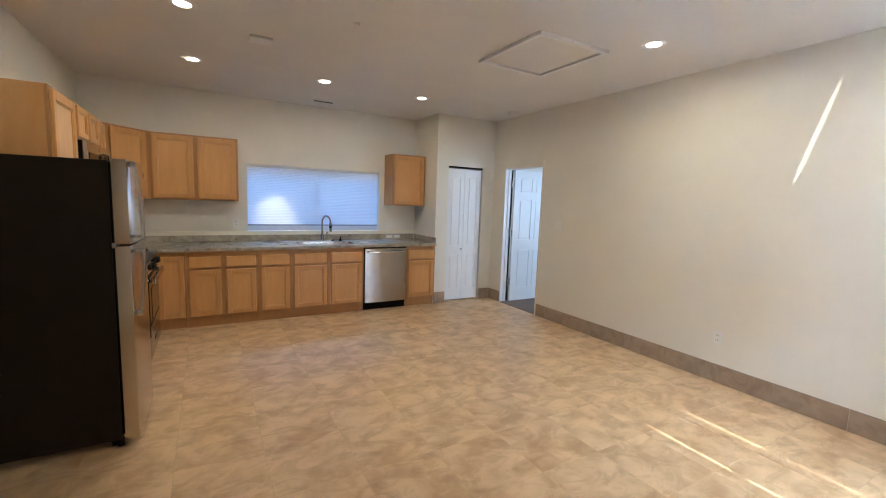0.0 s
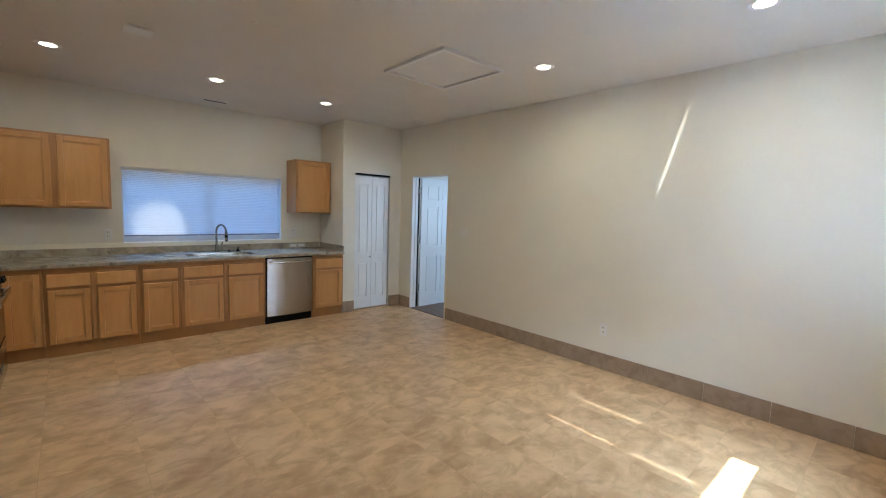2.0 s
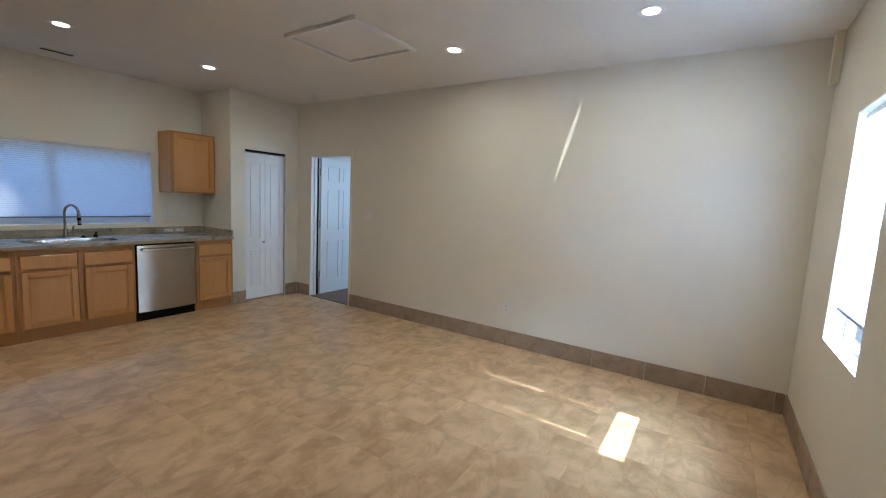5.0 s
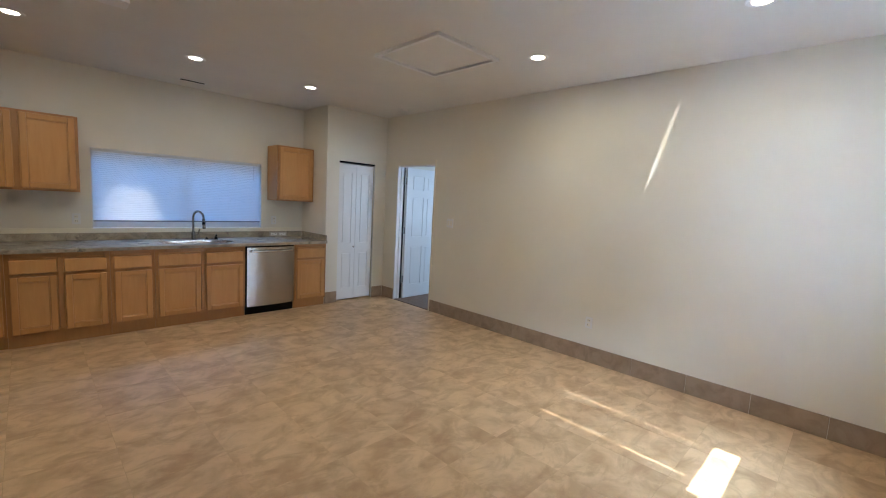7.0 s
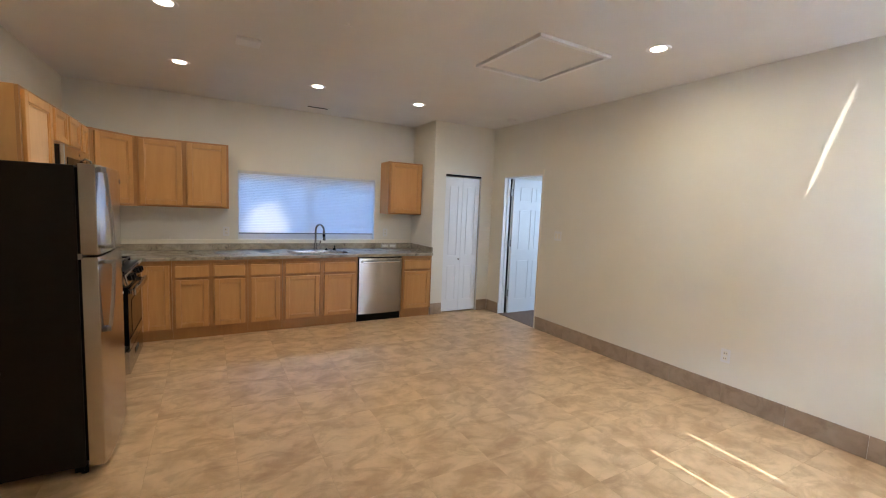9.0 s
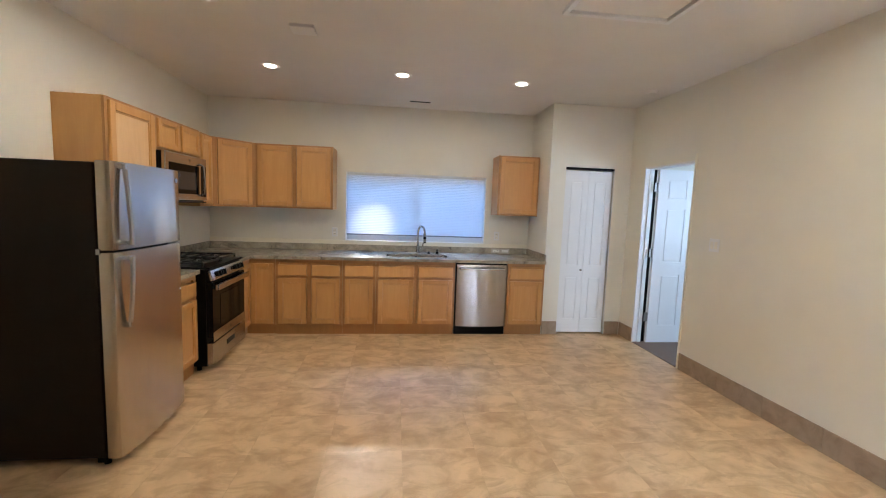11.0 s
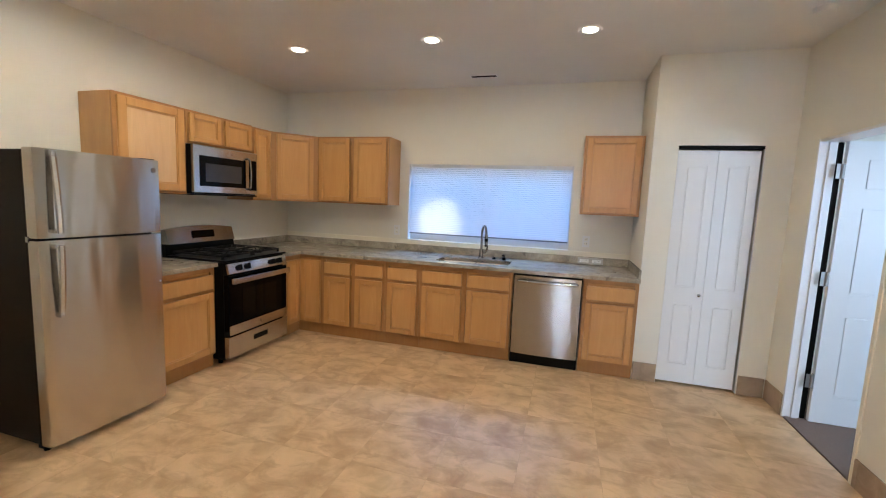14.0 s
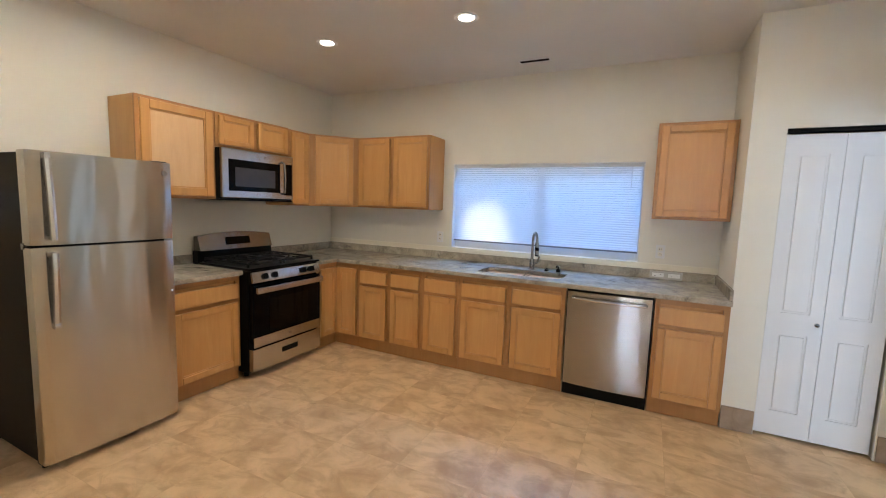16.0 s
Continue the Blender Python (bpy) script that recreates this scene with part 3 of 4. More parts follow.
def bulged_door(z0, z1, name):
    """A door whose front swells a little, with rounded upright edges."""
    bm = bmesh.new()
    n = 24
    outline = [(0.0, -0.728), (0.0, -0.786)]
    for i in range(n + 1):
        x = FW * i / n
        u = 2 * i / n - 1
        outline.append((x if 0 < i < n else (0.004 if i == 0 else FW - 0.004), -0.797 - 0.016 * (1 - abs(u) ** 2.6)))
    outline += [(FW, -0.786), (FW, -0.728)]
    prism(bm, outline, z0, z1)
    edges = [e for e in bm.edges if abs(e.verts[0].co.z - e.verts[1].co.z) < 1e-6]
    bmesh.ops.bevel(bm, geom=edges, offset=0.006, segments=2, profile=0.6, affect="EDGES")
    return part(name, bm, M_STEEL, FR, smooth=True)


frz = bulged_door(1.197, FH, "freezer_door")
frd = bulged_door(0.028, 1.185, "fridge_door")


def fridge_handle(parent, za, zb, out_at_b):
    """A flat bar that stands off the door; it bows out towards one end."""
    bm = bmesh.new()
    n = 12
    rows = []
    for i in range(n + 1):
        u = i / n
        z = za + (zb - za) * u
        off = 0.020 + 0.030 * math.sin(math.pi * min(1, 0.12 + 0.88 * u) * 0.5)
        y = -0.806 - off
        rows.append([bm.verts.new((x, yy, z)) for x, yy in ((0.066, y + 0.012), (0.069, y), (0.082, y - 0.005), (0.094, y + 0.001), (0.096, y + 0.012))])
    for p, q in zip(rows, rows[1:]):
        for i in range(5):
            bm.faces.new((p[i], p[(i + 1) % 5], q[(i + 1) % 5], q[i]))
    bm.faces.new(rows[0])
    bm.faces.new(rows[-1][::-1])
    for z, w in ((za, 0.03), (zb, 0.02)):
        s = 1 if zb > za else -1
        box(bm, 0.068, 0.094, -0.85 if z == zb else -0.832, -0.797, min(z, z + s * -w), max(z, z + s * -w), bevel=0.002)
    part("handle", bm, M_STEELH, parent, "satin steel handle", smooth=True)


fridge_handle(frz, 1.635, 1.225, 0)
fridge_handle(frd, 0.79, 1.16, 0)
bm = bmesh.new()
cyl(bm, (FW - 0.045, -0.8045, 1.605), (0, 1, 0), 0.016, 0.004, 24)
part("badge", bm, M_CHROME, frz, "round chrome badge", smooth=True)
bm = bmesh.new()
cyl(bm, (FW - 0.02, -0.799, 0.86), (0, 1, 0), 0.006, 0.008, 12)
part("screw_cap", bm, M_WHITE, frd, smooth=True)
boxes("grille", M_BLACK, FR, (0.02, FW - 0.02, -0.70, -0.66, -0.005, 0.03))
boxes("hinge_cover", M_BLACK, FR, (FW - 0.09, FW - 0.01, -0.77, -0.66, 1.673, 1.680), bevel=0.003)
boxes("mid_hinge", M_CHROME, FR, (-0.004, 0.0, -0.735, -0.715, 1.175, 1.205))
for x in (0.04, FW - 0.04):
    for y in (-0.70, -0.12):
        bm = bmesh.new()
        cyl(bm, (x, y, (0.03 + FZ) / 2), (0, 0, 1), 0.018, 0.03 - FZ, 14)
        part("foot", bm, M_BLACK, FR)

# gas range
RG = thing("gas_range", pose(0, 4.712, 0, 0, 0, 90), "black and stainless gas range with four burners", "stove")
RW, RD = 0.785, 0.735
boxes("body", M_BLACK, RG, (0.003, RW - 0.003, -RD + 0.03, -0.02, 0.03, 0.885), bevel=0.004)
for x in (0.05, RW - 0.05):
    for y in (-0.62, -0.08):
        bm = bmesh.new()
        cyl(bm, (x, y, (0.03 + FZ) / 2), (0, 0, 1), 0.02, 0.03 - FZ, 12)
        part("foot", bm, M_BLACK, RG)
boxes("cooktop", M_BLACK, RG, (0.0, RW, -RD - 0.005, -0.10, 0.886, 0.906), bevel=0.006)
bm = bmesh.new()
prism(bm, [(-0.095, 0.886), (-0.085, 1.00), (-0.022, 1.00), (-0.022, 0.886)], 0, RW)
bmesh.ops.transform(bm, matrix=Matrix(((0, 0, 1, 0), (1, 0, 0, 0), (0, 1, 0, 0), (0, 0, 0, 1))), verts=bm.verts)
part("backguard_base", bm, M_BLACK, RG)
# stainless backguard with a curved top
bm = bmesh.new()
n = 16
front, back = [], []
for i in range(n + 1):
    u = i / n
    x = 0.012 + (RW - 0.024) * u
    zt = 1.125 + 0.03 * (1 - (2 * u - 1) ** 2)
    front.append((bm.verts.new((x, -0.115, 1.0)), bm.verts.new((x, -0.075, zt))))
    back.append((bm.verts.new((x, -0.022, 1.0)), bm.verts.new((x, -0.022, zt))))
for a, b, c, d in zip(front, front[1:], back, back[1:]):
    bm.faces.new((a[0], b[0], b[1], a[1]))
    bm.faces.new((c[0], c[1], d[1], d[0]))
    bm.faces.new((a[1], b[1], d[1], c[1]))
    bm.faces.new((a[0], c[0], d[0], b[0]))
bm.faces.new((front[0][0], front[0][1], back[0][1], back[0][0]))
bm.faces.new((front[-1][0], back[-1][0], back[-1][1], front[-1][1]))
guard = part("backguard", bm, M_STEELD, RG, smooth=True)
dm = Matrix.Translation((RW / 2, -0.099, 1.075)) @ Euler((radians(-17), 0, 0)).to_matrix().to_4x4()
bm = bmesh.new()
box(bm, -0.125, 0.125, -0.006, 0.004, -0.035, 0.035, bevel=0.002)
part("display", bm, M_GLASSB, guard, "black clock display", at=dm)
# burners and grates
for bx in (0.2, 0.585):
    for by in (-0.55, -0.25):
        bm = bmesh.new()
        cyl(bm, (bx, by, 0.912), (0, 0, 1), 0.05, 0.012, 24)
        cyl(bm, (bx, by, 0.922), (0, 0, 1), 0.036, 0.010, 24)
        part("burner", bm, M_IRON, RG, smooth=True)
for gx0 in (0.03, 0.4):
    bm = bmesh.new()
    gx1 = gx0 + 0.355
    for x in (gx0, gx1 - 0.014):
        box(bm, x, x + 0.014, -0.68, -0.13, 0.928, 0.944, bevel=0.003)
    for y in (-0.68, -0.412, -0.144):
        box(bm, gx0 + 0.014, gx1 - 0.014, y, y + 0.014, 0.928, 0.944, bevel=0.003)
    cx = (gx0 + gx1) / 2
    for by in (-0.55, -0.25):
        for a in range(4):
            q = a * math.pi / 2 + math.pi / 4
            tube(bm, [(cx + 0.03 * math.cos(q), by + 0.03 * math.sin(q), 0.938), (cx + 0.14 * math.cos(q), by + 0.11 * math.sin(q), 0.938)], 0.007, 6)
    for x in (gx0, gx1 - 0.014):
        for y in (-0.68, -0.144):
            box(bm, x, x + 0.014, y, y + 0.014, 0.906, 0.928)
    part("grate", bm, M_IRON, RG)
# control panel, knobs
bm = bmesh.new()
box(bm, 0.015, RW - 0.015, -0.005, 0.02, -0.045, 0.045, bevel=0.004)
pm = Matrix.Translation((0, -RD - 0.012, 0.832)) @ Euler((radians(-14), 0, 0)).to_matrix().to_4x4()
panel = part("control_panel", bm, M_STEELH, RG, at=pm, smooth=True)
for x in (0.13, 0.23, RW - 0.23, RW - 0.13):
    bm = bmesh.new()
    cyl(bm, (x, -0.015, 0), (0, 1, 0), 0.026, 0.018, 24)
    box(bm, x - 0.008, x + 0.008, -0.044, -0.02, -0.024, 0.024, bevel=0.003)
    part("knob", bm, M_BLACK, panel, smooth=True)
odoor = boxes("oven_door", M_GLASSB, RG, (0.012, RW - 0.012, -RD - 0.022, -RD + 0.028, 0.285, 0.772), bevel=0.005)
boxes("oven_window", plain("smoked_glass", (0.006, 0.005, 0.004), 0.06, 0.0, 0.16), odoor, (0.17, RW - 0.17, -RD - 0.0245, -RD - 0.021, 0.36, 0.64))
boxes("lower_strip", M_STEELH, odoor, (0.014, RW - 0.014, -RD - 0.027, -RD - 0.0225, 0.25, 0.335), bevel=0.002)
bm = bmesh.new()
box(bm, 0.02, RW - 0.02, -RD - 0.075, -RD - 0.045, 0.705, 0.755, bevel=0.008)
for x in (0.05, RW - 0.08):
    box(bm, x, x + 0.03, -RD - 0.05, -RD - 0.02, 0.712, 0.748, bevel=0.003)
part("oven_handle", bm, M_STEELH, odoor, "wide satin steel handle", smooth=True)
bm = bmesh.new()
cyl(bm, (RW / 2, -RD - 0.028, 0.293), (0, 1, 0), 0.012, 0.003, 20)
part("badge", bm, M_CHROME, odoor)
drawer = boxes("storage_drawer", M_STEELH, RG, (0.006, RW - 0.006, -RD - 0.024, -RD + 0.028, 0.045, 0.236), bevel=0.005, label="stainless storage drawer")
boxes("pull_recess", M_BLACK, drawer, (RW / 2 - 0.09, RW / 2 + 0.09, -RD - 0.0265, -RD - 0.022, 0.135, 0.18), bevel=0.001)

# microwave
MW = thing("microwave", pose(0, 4.735, 1.458, 0, 0, 90), "stainless over-the-range microwave under the cabinet", "microwave")
MWW, MH, MD = 0.765, 0.422, 0.40
boxes("body", M_BLACK, MW, (0, MWW, -MD + 0.03, -0.005, 0.0, MH), bevel=0.004)
md = boxes("door", M_STEELH, MW, (0.0, MWW - 0.002, -MD, -MD + 0.03, 0.012, MH), bevel=0.006, label="stainless door")
boxes("window", M_GLASSB, md, (0.06, 0.60, -MD - 0.003, -MD + 0.001, 0.07, 0.335), bevel=0.003)
boxes("inner_screen", plain("mesh_screen", (0.045, 0.045, 0.05), 0.12), md, (0.12, 0.54, -MD - 0.0045, -MD - 0.002, 0.11, 0.27))
boxes("keypad", M_GLASSB, md, (0.645, 0.745, -MD - 0.003, -MD + 0.001, 0.05, 0.345), bevel=0.002)
bm = bmesh.new()
tube(bm, [(0.622, -MD, 0.36), (0.622, -MD - 0.035, 0.345), (0.622, -MD - 0.045, 0.21), (0.622, -MD - 0.035, 0.075), (0.622, -MD, 0.06)], 0.010, 12)
part("handle", bm, M_CHROME, md, smooth=True)
bm = bmesh.new()
cyl(bm, (0.43, -MD - 0.001, 0.378), (0, 1, 0), 0.012, 0.003, 20)
part("badge", bm, M_CHROME, md)
boxes("vent_lip", M_BLACK, MW, (0.01, MWW - 0.01, -MD + 0.005, -0.02, -0.012, -0.001))

# dishwasher
DW = thing("dishwasher", pose(3.025, L, 0), "stainless steel dishwasher built under the worktop", "dishwasher")
boxes("body", M_BLACK, DW, (0.002, 0.618, -DB + 0.012, -0.02, 0.089, 0.845))
bm = bmesh.new()
n = 14
out = [(0.012, -DB + 0.01)]
for i in range(n + 1):
    u = 2 * i / n - 1
    out.append((0.012 + 0.596 * i / n, -DB - 0.012 - 0.016 * (1 - u * u)))
out.append((0.608, -DB + 0.01))
prism(bm, out, 0.09, 0.832)
ddoor = part("door", bm, M_STEELW, DW, smooth=True)
bm = bmesh.new()
tube(bm, [(0.05, -DB - 0.015, 0.786), (0.055, -DB - 0.05, 0.786), (0.18, -DB - 0.066, 0.785), (0.31, -DB - 0.07, 0.785), (0.44, -DB - 0.066, 0.785), (0.565, -DB - 0.05, 0.786), (0.57, -DB - 0.015, 0.786)], 0.013, 12)
part("handle", bm, M_STEELH, ddoor, "satin steel bar handle", smooth=True)
bm = bmesh.new()
cyl(bm, (0.315, -DB - 0.030, 0.205), (0, 1, 0), 0.013, 0.005, 20)
part("badge", bm, M_CHROME, ddoor, smooth=True)
boxes("toe_panel", M_BLACK, DW, (0.004, 0.616, -DB + 0.03, -DB + 0.045, FZ + 0.001, 0.088))

# ---- doors ----


def moulded_leaf(bm, x0, x1, z0, z1, y0, y1, panels, t=0.035):
    """A moulded slab, front at y0 < y1: a core with stiles and rails proud of raised fields. Panels: x0, x1, z0, z1."""
    box(bm, x0, x1, y0 + 0.007, y1 - 0.007, z0, z1)
    for side_y, sgn in ((y0, 1), (y1, -1)):
        a, b = (side_y, side_y + 0.0069) if sgn > 0 else (side_y - 0.0069, side_y)
        xs = sorted({x0, x1, *[p[0] for p in panels], *[p[1] for p in panels]})
        zs = sorted({z0, z1, *[p[2] for p in panels], *[p[3] for p in panels]})
        for xa, xb in zip(xs, xs[1:]):
            run = None
            for za, zb in [*zip(zs, zs[1:]), (None, None)]:
                inside = za is None or any(p[0] < (xa + xb) / 2 < p[1] and p[2] < (za + zb) / 2 < p[3] for p in panels)
                if not inside:
                    run = (run[0], zb) if run else (za, zb)
                elif run:
                    box(bm, xa, xb, a, b, *run)
                    run = None
        for p in panels:
            g = 0.014
            box(bm, p[0] + g, p[1] - g, a + (0.002 if sgn > 0 else -0.0), b - (0.0 if sgn > 0 else 0.002), p[2] + g, p[3] - g, bevel=0.0045)


door = thing("door_1", pose(W + T + 0.002, DO[1] - 0.028, 0.0, 0, 0, 0), "open white six-panel interior door", "door", kind="structure")
bm = bmesh.new()
dw, dh = 0.76, 2.0
c1, c2, c3, c4 = 0.115, 0.345, 0.42, 0.65
pan = [(a, b, z0, z1) for a, b in ((c1, c2), (c3, c4)) for z0, z1 in ((0.20, 0.80), (0.95, 1.56), (1.67, 1.89))]
moulded_leaf(bm, 0.0, dw, FZ + 0.014, dh, -0.035, 0.0, pan)
leaf = part("leaf", bm, M_WHITE, door)
for z in (0.30, 1.05, 1.80):
    bm = bmesh.new()
    cyl(bm, (-0.02, -0.04, z), (0, 0, 1), 0.009, 0.10, 12)
    box(bm, -0.052, -0.004, -0.0385, -0.036, z - 0.05, z + 0.05)
    box(bm, -0.0035, -0.0005, -0.034, -0.002, z - 0.05, z + 0.05)
    part("hinge", bm, M_HINGE, door)
bm = bmesh.new()
cyl(bm, (dw - 0.07, -0.06, 0.95), (0, 1, 0), 0.012, 0.05, 14)
bmesh.ops.create_uvsphere(bm, u_segments=16, v_segments=10, radius=0.028, matrix=Matrix.Translation((dw - 0.07, -0.09, 0.95)))
part("knob", bm, M_CHROME, leaf, smooth=True)
jamb = structure("door_jamb", M_WHITE, (W - 0.004, W + 0.102, DO[1] - 0.02, DO[1] + 0.0, FZ, DO[2]), (W + 0.05, W + 0.085, DO[1] - 0.032, DO[1] - 0.0205, FZ, DO[2] - 0.02),
                 (W + 0.02, W + T + 0.006, DO[0] + 0.001, DO[0] + 0.02, FZ, DO[2]), (W + 0.0, W + T + 0.006, DO[0] + 0.021, DO[1] - 0.021, DO[2] - 0.018, DO[2] - 0.001),
                 label="white painted door jamb and stop", category="door frame")
# black strip stands in for the dark room showing through the hinge gap
structure("door_seal", M_BLACK, (W + 0.103, W + T - 0.001, DO[1] - 0.016, DO[1] - 0.001, FZ + 0.01, DO[2] - 0.02), label="black strip standing for the darkness in the jamb's hinge gap", category="door seal")
structure("trim_corner_bead", M_TRIM, (W - 0.008, W + 0.018, DO[0] - 0.012, DO[0] + 0.016, FZ, DO[2] + 0.06), label="thin cream corner bead beside the doorway", category="trim", bevel=0.003)

bif = thing("door_2", pose(BF[0], CY, 0), "closed white two-leaf bifold closet door", "closet door", kind="structure")
bw = BF[1] - BF[0]
boxes("track", M_BLACK, bif, (0.001, bw - 0.001, 0.012, 0.06, 1.994, BF[2] - 0.001))
boxes("jamb", M_WHITE, bif, (0.0005, 0.0045, 0.02, 0.10, FZ, 1.993), (bw - 0.0035, bw - 0.0005, 0.001, 0.02, FZ, 1.993))
lw = (bw - 0.022) / 2 - 0.002
for i, x in enumerate((0.006, 0.006 + lw + 0.003)):
    bm = bmesh.new()
    moulded_leaf(bm, x, x + lw, FZ + 0.022, 1.982, 0.022, 0.052, [(x + 0.07, x + lw - 0.07, 0.17, 0.70), (x + 0.07, x + lw - 0.07, 0.84, 1.86)])
    lf = part("leaf", bm, M_WHITE, bif)
    if i == 0:
        bm = bmesh.new()
        cyl(bm, (x + lw - 0.035, 0.012, 0.785), (0, 1, 0), 0.007, 0.02, 14)
        bmesh.ops.create_uvsphere(bm, u_segments=14, v_segments=8, radius=0.014, matrix=Matrix.Translation((x + lw - 0.035, 0.0, 0.785)))
        part("knob", bm, M_CHROME, lf, smooth=True)

# ---- ceiling fittings ----
lights = [(1.10, 3.86), (1.122, 5.165), (2.345, 5.165), (3.527, 5.18), (4.195, 2.575), (4.143, 1.072)]
first = None
for x, y in lights:
    if first is None:
        first = thing("recessed_downlight", pose(x, y, H), "round white recessed downlight, switched on", "ceiling light", "ceiling downlights")
        bm = bmesh.new()
        n = 40
        ring = []
        for r, z in ((0.052, -0.001), (0.055, -0.006), (0.078, -0.006), (0.085, -0.001)):
            ring.append([bm.verts.new((r * math.cos(2 * math.pi * i / n), r * math.sin(2 * math.pi * i / n), z)) for i in range(n)])
        for a, b in zip(ring, ring[1:]):
            for i in range(n):
                bm.faces.new((a[i], a[(i + 1) % n], b[(i + 1) % n], b[i]))
        part("trim_ring", bm, M_WHITE, first, smooth=True)
        bm = bmesh.new()
        cyl(bm, (0, 0, -0.002), (0, 0, 1), 0.050, 0.003, 40)
        part("lens", bm, M_LENS, first, "glowing warm white lens")
    else:
        copy_thing(first, pose(x, y, H))
    _, d = lamp("downlight_lamp", "AREA", pose(x, y, H - 0.012), 0.95 if y > 5 else 2.9 if x < 2 else 2.2, (1.0, 0.91, 0.76))
    d.shape, d.size, d.spread = "DISK", 0.10, radians(175)

hatch = thing("attic_hatch", pose(3.315, 2.85, H), "white ceiling access hatch with raised trim", "attic hatch")
hx, hy, hw = 0.715, 0.79, 0.034
for s in ((0, hx, 0, hw), (0, hx, hy - hw, hy), (0, hw, hw, hy - hw), (hx - hw, hx, hw, hy - hw)):
    boxes("trim_board", M_WHITE, hatch, (*s, -0.026, -0.0005), bevel=0.002)
# black sheet puts the shadow round the hatch panel into colour
boxes("gap", M_BLACK, hatch, (hw, hx - hw, hw, hy - hw, -0.002, -0.0005))
boxes("panel", M_CEIL, hatch, (hw + 0.014, hx - hw - 0.014, hw + 0.014, hy - hw - 0.014, -0.012, -0.003))
vent = thing("ceiling_vent", pose(2.57, 6.15, H), "small dark slotted ceiling vent", "air vent")
boxes("frame", M_WHITE, vent, (-0.14, 0.14, -0.045, -0.03, -0.006, -0.0005), (-0.14, 0.14, 0.03, 0.045, -0.006, -0.0005), (-0.14, -0.125, -0.03, 0.03, -0.006, -0.0005), (0.125, 0.14, -0.03, 0.03, -0.006, -0.0005))
boxes("backing", M_BLACK, vent, (-0.125, 0.125, -0.03, 0.03, -0.002, -0.0005))
for k in range(4):
    boxes("slat", M_BLACK, vent, (-0.125, 0.125, -0.024 + k * 0.014, -0.021 + k * 0.014, -0.006, -0.002))
plate = thing("ceiling_cover_plate", pose(1.615, 4.24, H), "flat white square cover plate on the ceiling", "cover plate")
boxes("plate", M_WHITE, plate, (-0.085, 0.085, -0.075, 0.075, -0.022, -0.0005), bevel=0.005)
for x, y, r, h, name in ((4.87, 5.11, 0.062, 0.03, "smoke_detector"), (2.176, 3.506, 0.022, 0.012, "sprinkler_cap")):
    s = thing(name, pose(x, y, H), "round white smoke detector on the ceiling" if r > 0.03 else "small round white cap on the ceiling", "smoke detector" if r > 0.03 else "ceiling cap")
    bm = bmesh.new()
    cyl(bm, (0, 0, -h / 2), (0, 0, 1), r * 0.85, h, 28, r)
    part("cover", bm, M_CEIL, s, smooth=True)

# ---- small wall fittings ----


def outlet(m, label):
    o = thing("wall_outlet", m, label, "outlet")
    boxes("plate", M_WHITE, o, (-0.036, 0.036, -0.006, -0.0005, -0.058, 0.058), bevel=0.002)
    for z in (-0.022, 0.022):
        s = boxes("socket", M_PLASTIC, o, (-0.017, 0.017, -0.009, -0.0062, z - 0.016, z + 0.016), bevel=0.001)
        boxes("slot", M_BLACK, s, (-0.009, -0.006, -0.0098, -0.0088, z - 0.005, z + 0.007), (0.006, 0.009, -0.0098, -0.0088, z - 0.005, z + 0.007))
    return o


outlet(pose(W, 2.352, 0.385, 0, 0, -90), "ivory double wall outlet above the tile skirting")
outlet(pose(3.672, L, 1.125), "white double outlet above the worktop")
outlet(pose(1.53, L, 1.12), "white double outlet beside the sink window")
cp = thing("cover_plate", pose(3.73, L - 0.0215, 0.925), "wide grey double outlet plate on the granite backsplash", "cover plate")
boxes("plate", plain("grey_plate", (0.46, 0.44, 0.41), 0.3), cp, (-0.125, 0.125, -0.006, -0.0005, -0.034, 0.034), bevel=0.002)
for x in (-0.062, 0.062):
    s = boxes("socket", M_WHITE, cp, (x - 0.045, x + 0.045, -0.009, -0.0062, -0.017, 0.017), bevel=0.001)
    boxes("slot", M_BLACK, s, (x - 0.026, x - 0.014, -0.0098, -0.0088, -0.008, -0.005), (x + 0.014, x + 0.026, -0.0098, -0.0088, 0.005, 0.008))
sw = thing("light_switch", pose(W, 4.372, 1.24, 0, 0, -90), "cream double light switch beside the doorway", "light switch")
boxes("plate", M_WHITE, sw, (-0.058, 0.058, -0.006, -0.0005, -0.058, 0.058), bevel=0.002)
for x in (-0.024, 0.024):
    boxes("rocker", M_PLASTIC, sw, (x - 0.016, x + 0.016, -0.010, -0.0062, -0.032, 0.032), bevel=0.0015)
duct = thing("cable_box", pose(5.02, 0.0, 2.40), "cream vertical cable duct near the ceiling", "cable duct")
boxes("cover", M_TRIM, duct, (-0.035, 0.035, 0.0005, 0.05, 0.0, 0.338), bevel=0.004)

# ---- tile skirting ----
BH, BT, PITCH = 0.146, 0.011, 0.457


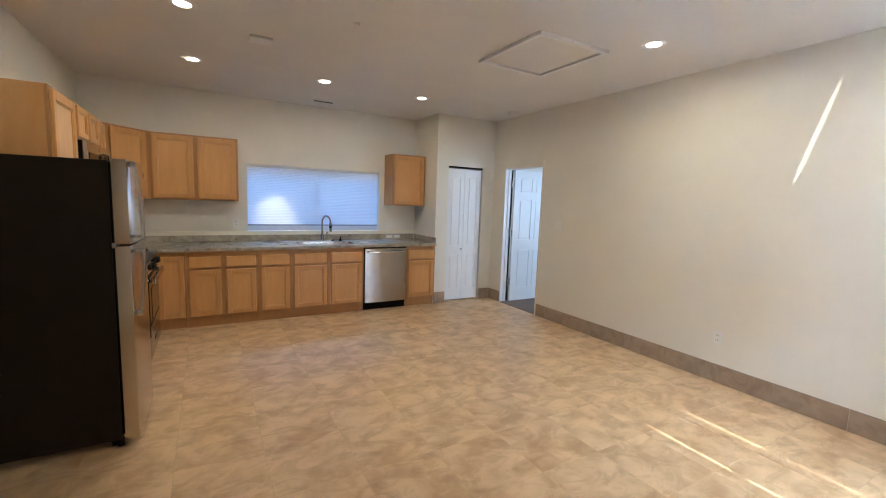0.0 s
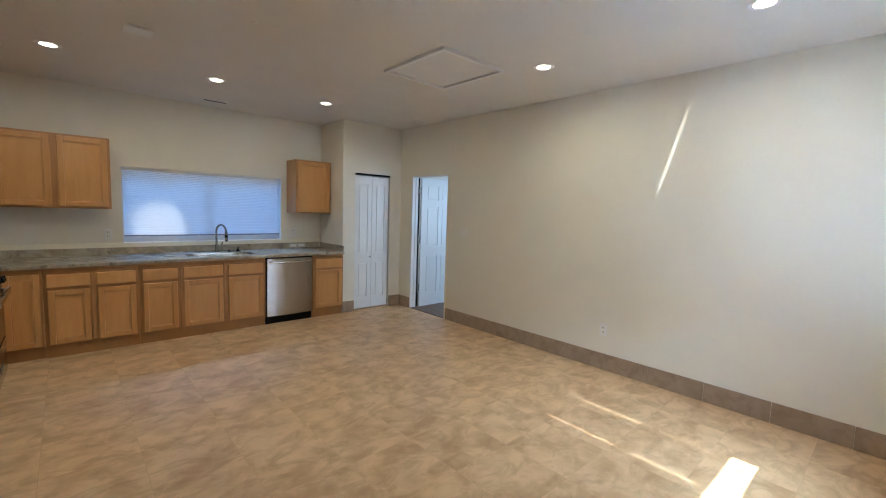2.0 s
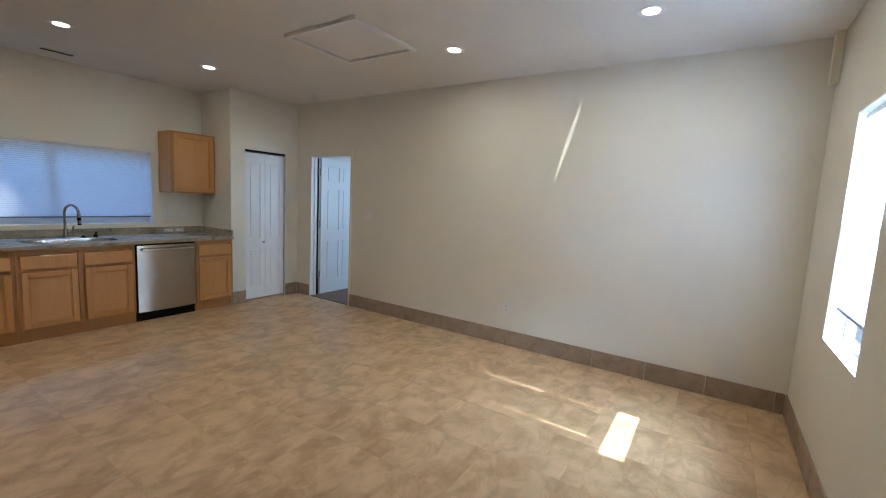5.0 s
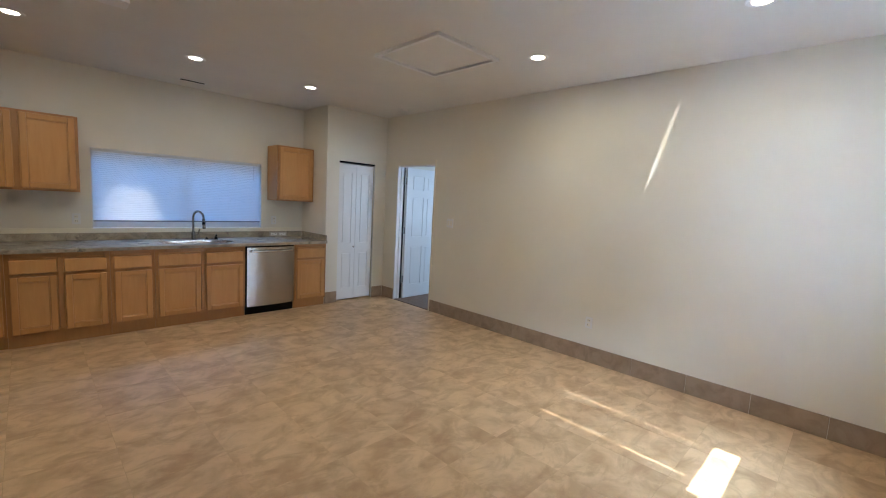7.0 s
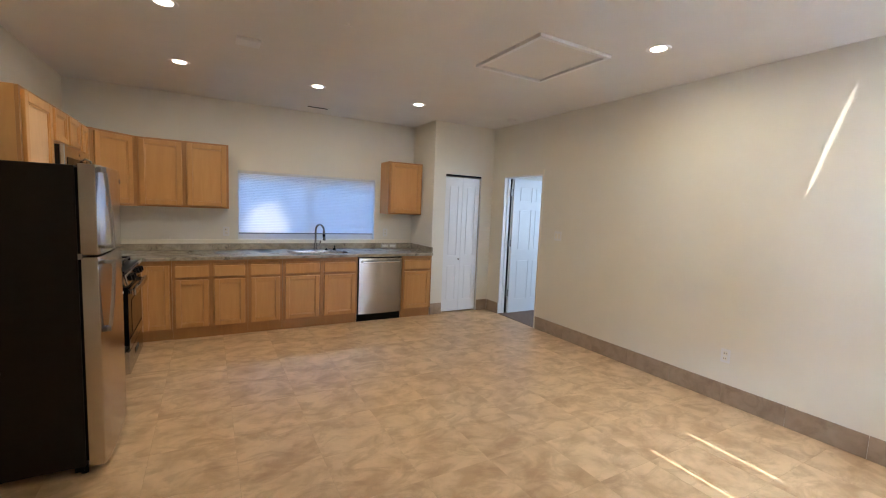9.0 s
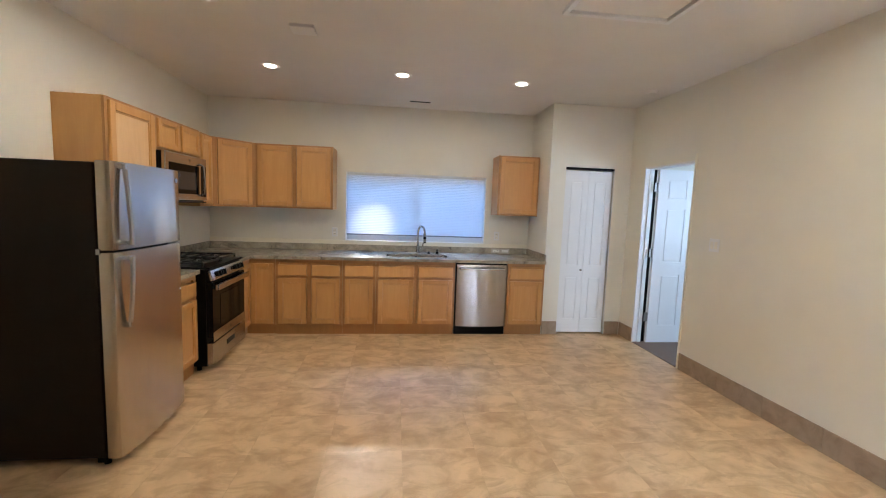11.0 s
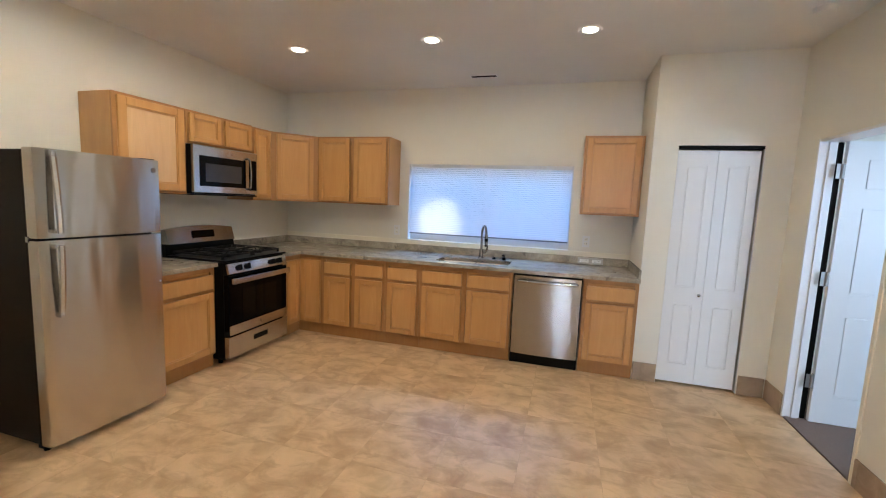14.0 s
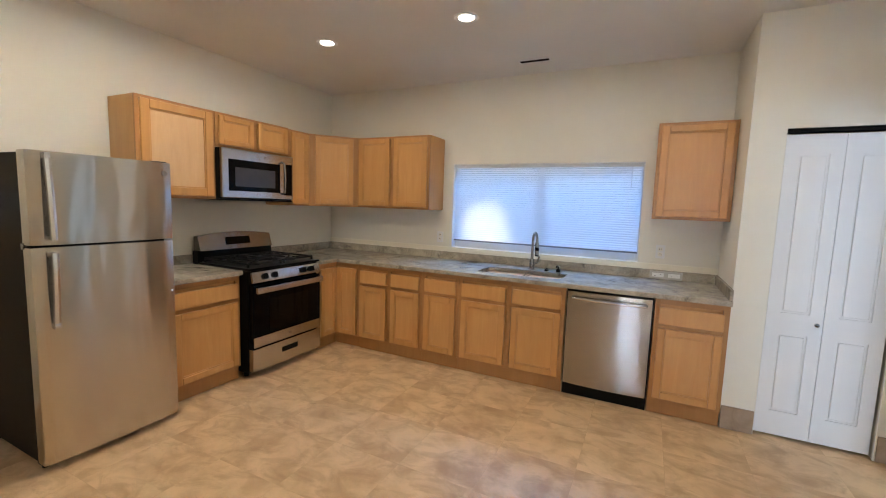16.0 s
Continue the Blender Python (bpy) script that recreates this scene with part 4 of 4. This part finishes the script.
def skirting(name, m, runs, label):
    s = thing(name, m, label, "skirting", kind="structure")
    made = {}
    for a, b in runs:
        key = round(b - a, 3)
        if key not in made:
            bm = bmesh.new()
            box(bm, 0.0015, key - 0.0015, -BT, -0.0005, FZ + 0.001, BH, bevel=0.002)
            made[key] = mesh_of("tile", bm, M_BASE)
        o = new("tile", made[key])
        o.parent, o.matrix_basis = s, pose(a, 0, 0)
    return s


def cut(a, b, start):
    k = [a] + [start + PITCH * i for i in range(-20, 20) if a + 0.03 < start + PITCH * i < b - 0.03] + [b]
    return list(zip(k, k[1:]))


# each run lies along local x, facing local -y
skirting("baseboard_east", pose(W, 0, 0, 0, 0, -90), [(-b, -a) for a, b in cut(0.012, DO[0] - 0.014, 0.53)], "brown tile skirting along the long wall")
skirting("baseboard_east_corner", pose(W, 0, 0, 0, 0, -90), [(-b, -a) for a, b in cut(DO[1] + 0.004, CY - 0.012, 5.9)], "brown tile skirting beside the doorway")
skirting("baseboard_closet", pose(0, CY, 0), [(CX, BF[0] - 0.003), (BF[1] + 0.003, W - 0.012)], "brown tile skirting beside the closet door")
skirting("baseboard_south", pose(0, 0, 0, 0, 0, 180), [(-b, -a) for a, b in cut(0.0, W - 0.001, 0.4)], "brown tile skirting under the window")

# ---- floor tiles ----
G = 0.0022
made = {}
xs = [0.0] + [1.01 + PITCH * i for i in range(-2, 9)] + [W]
ys = [0.0] + [2.075 + PITCH * i for i in range(-4, 10)] + [L]
xs, ys = [x for x in xs if 0 <= x <= W], [y for y in ys if 0 <= y <= L]
for xa, xb in zip(xs, xs[1:]):
    for ya, yb in zip(ys, ys[1:]):
        w, h = round(xb - xa, 3), round(yb - ya, 3)
        if min(w, h) < 0.02:
            continue
        if (w, h) not in made:
            bm = bmesh.new()
            box(bm, G / 2, w - G / 2, G / 2, h - G / 2, -0.0010, 0.0, bevel=0.0003)
            made[w, h] = mesh_of("tile", bm, M_TILE)
        o = new("tile", made[w, h])
        o.parent, o.location = floor, (xa, ya, FZ)
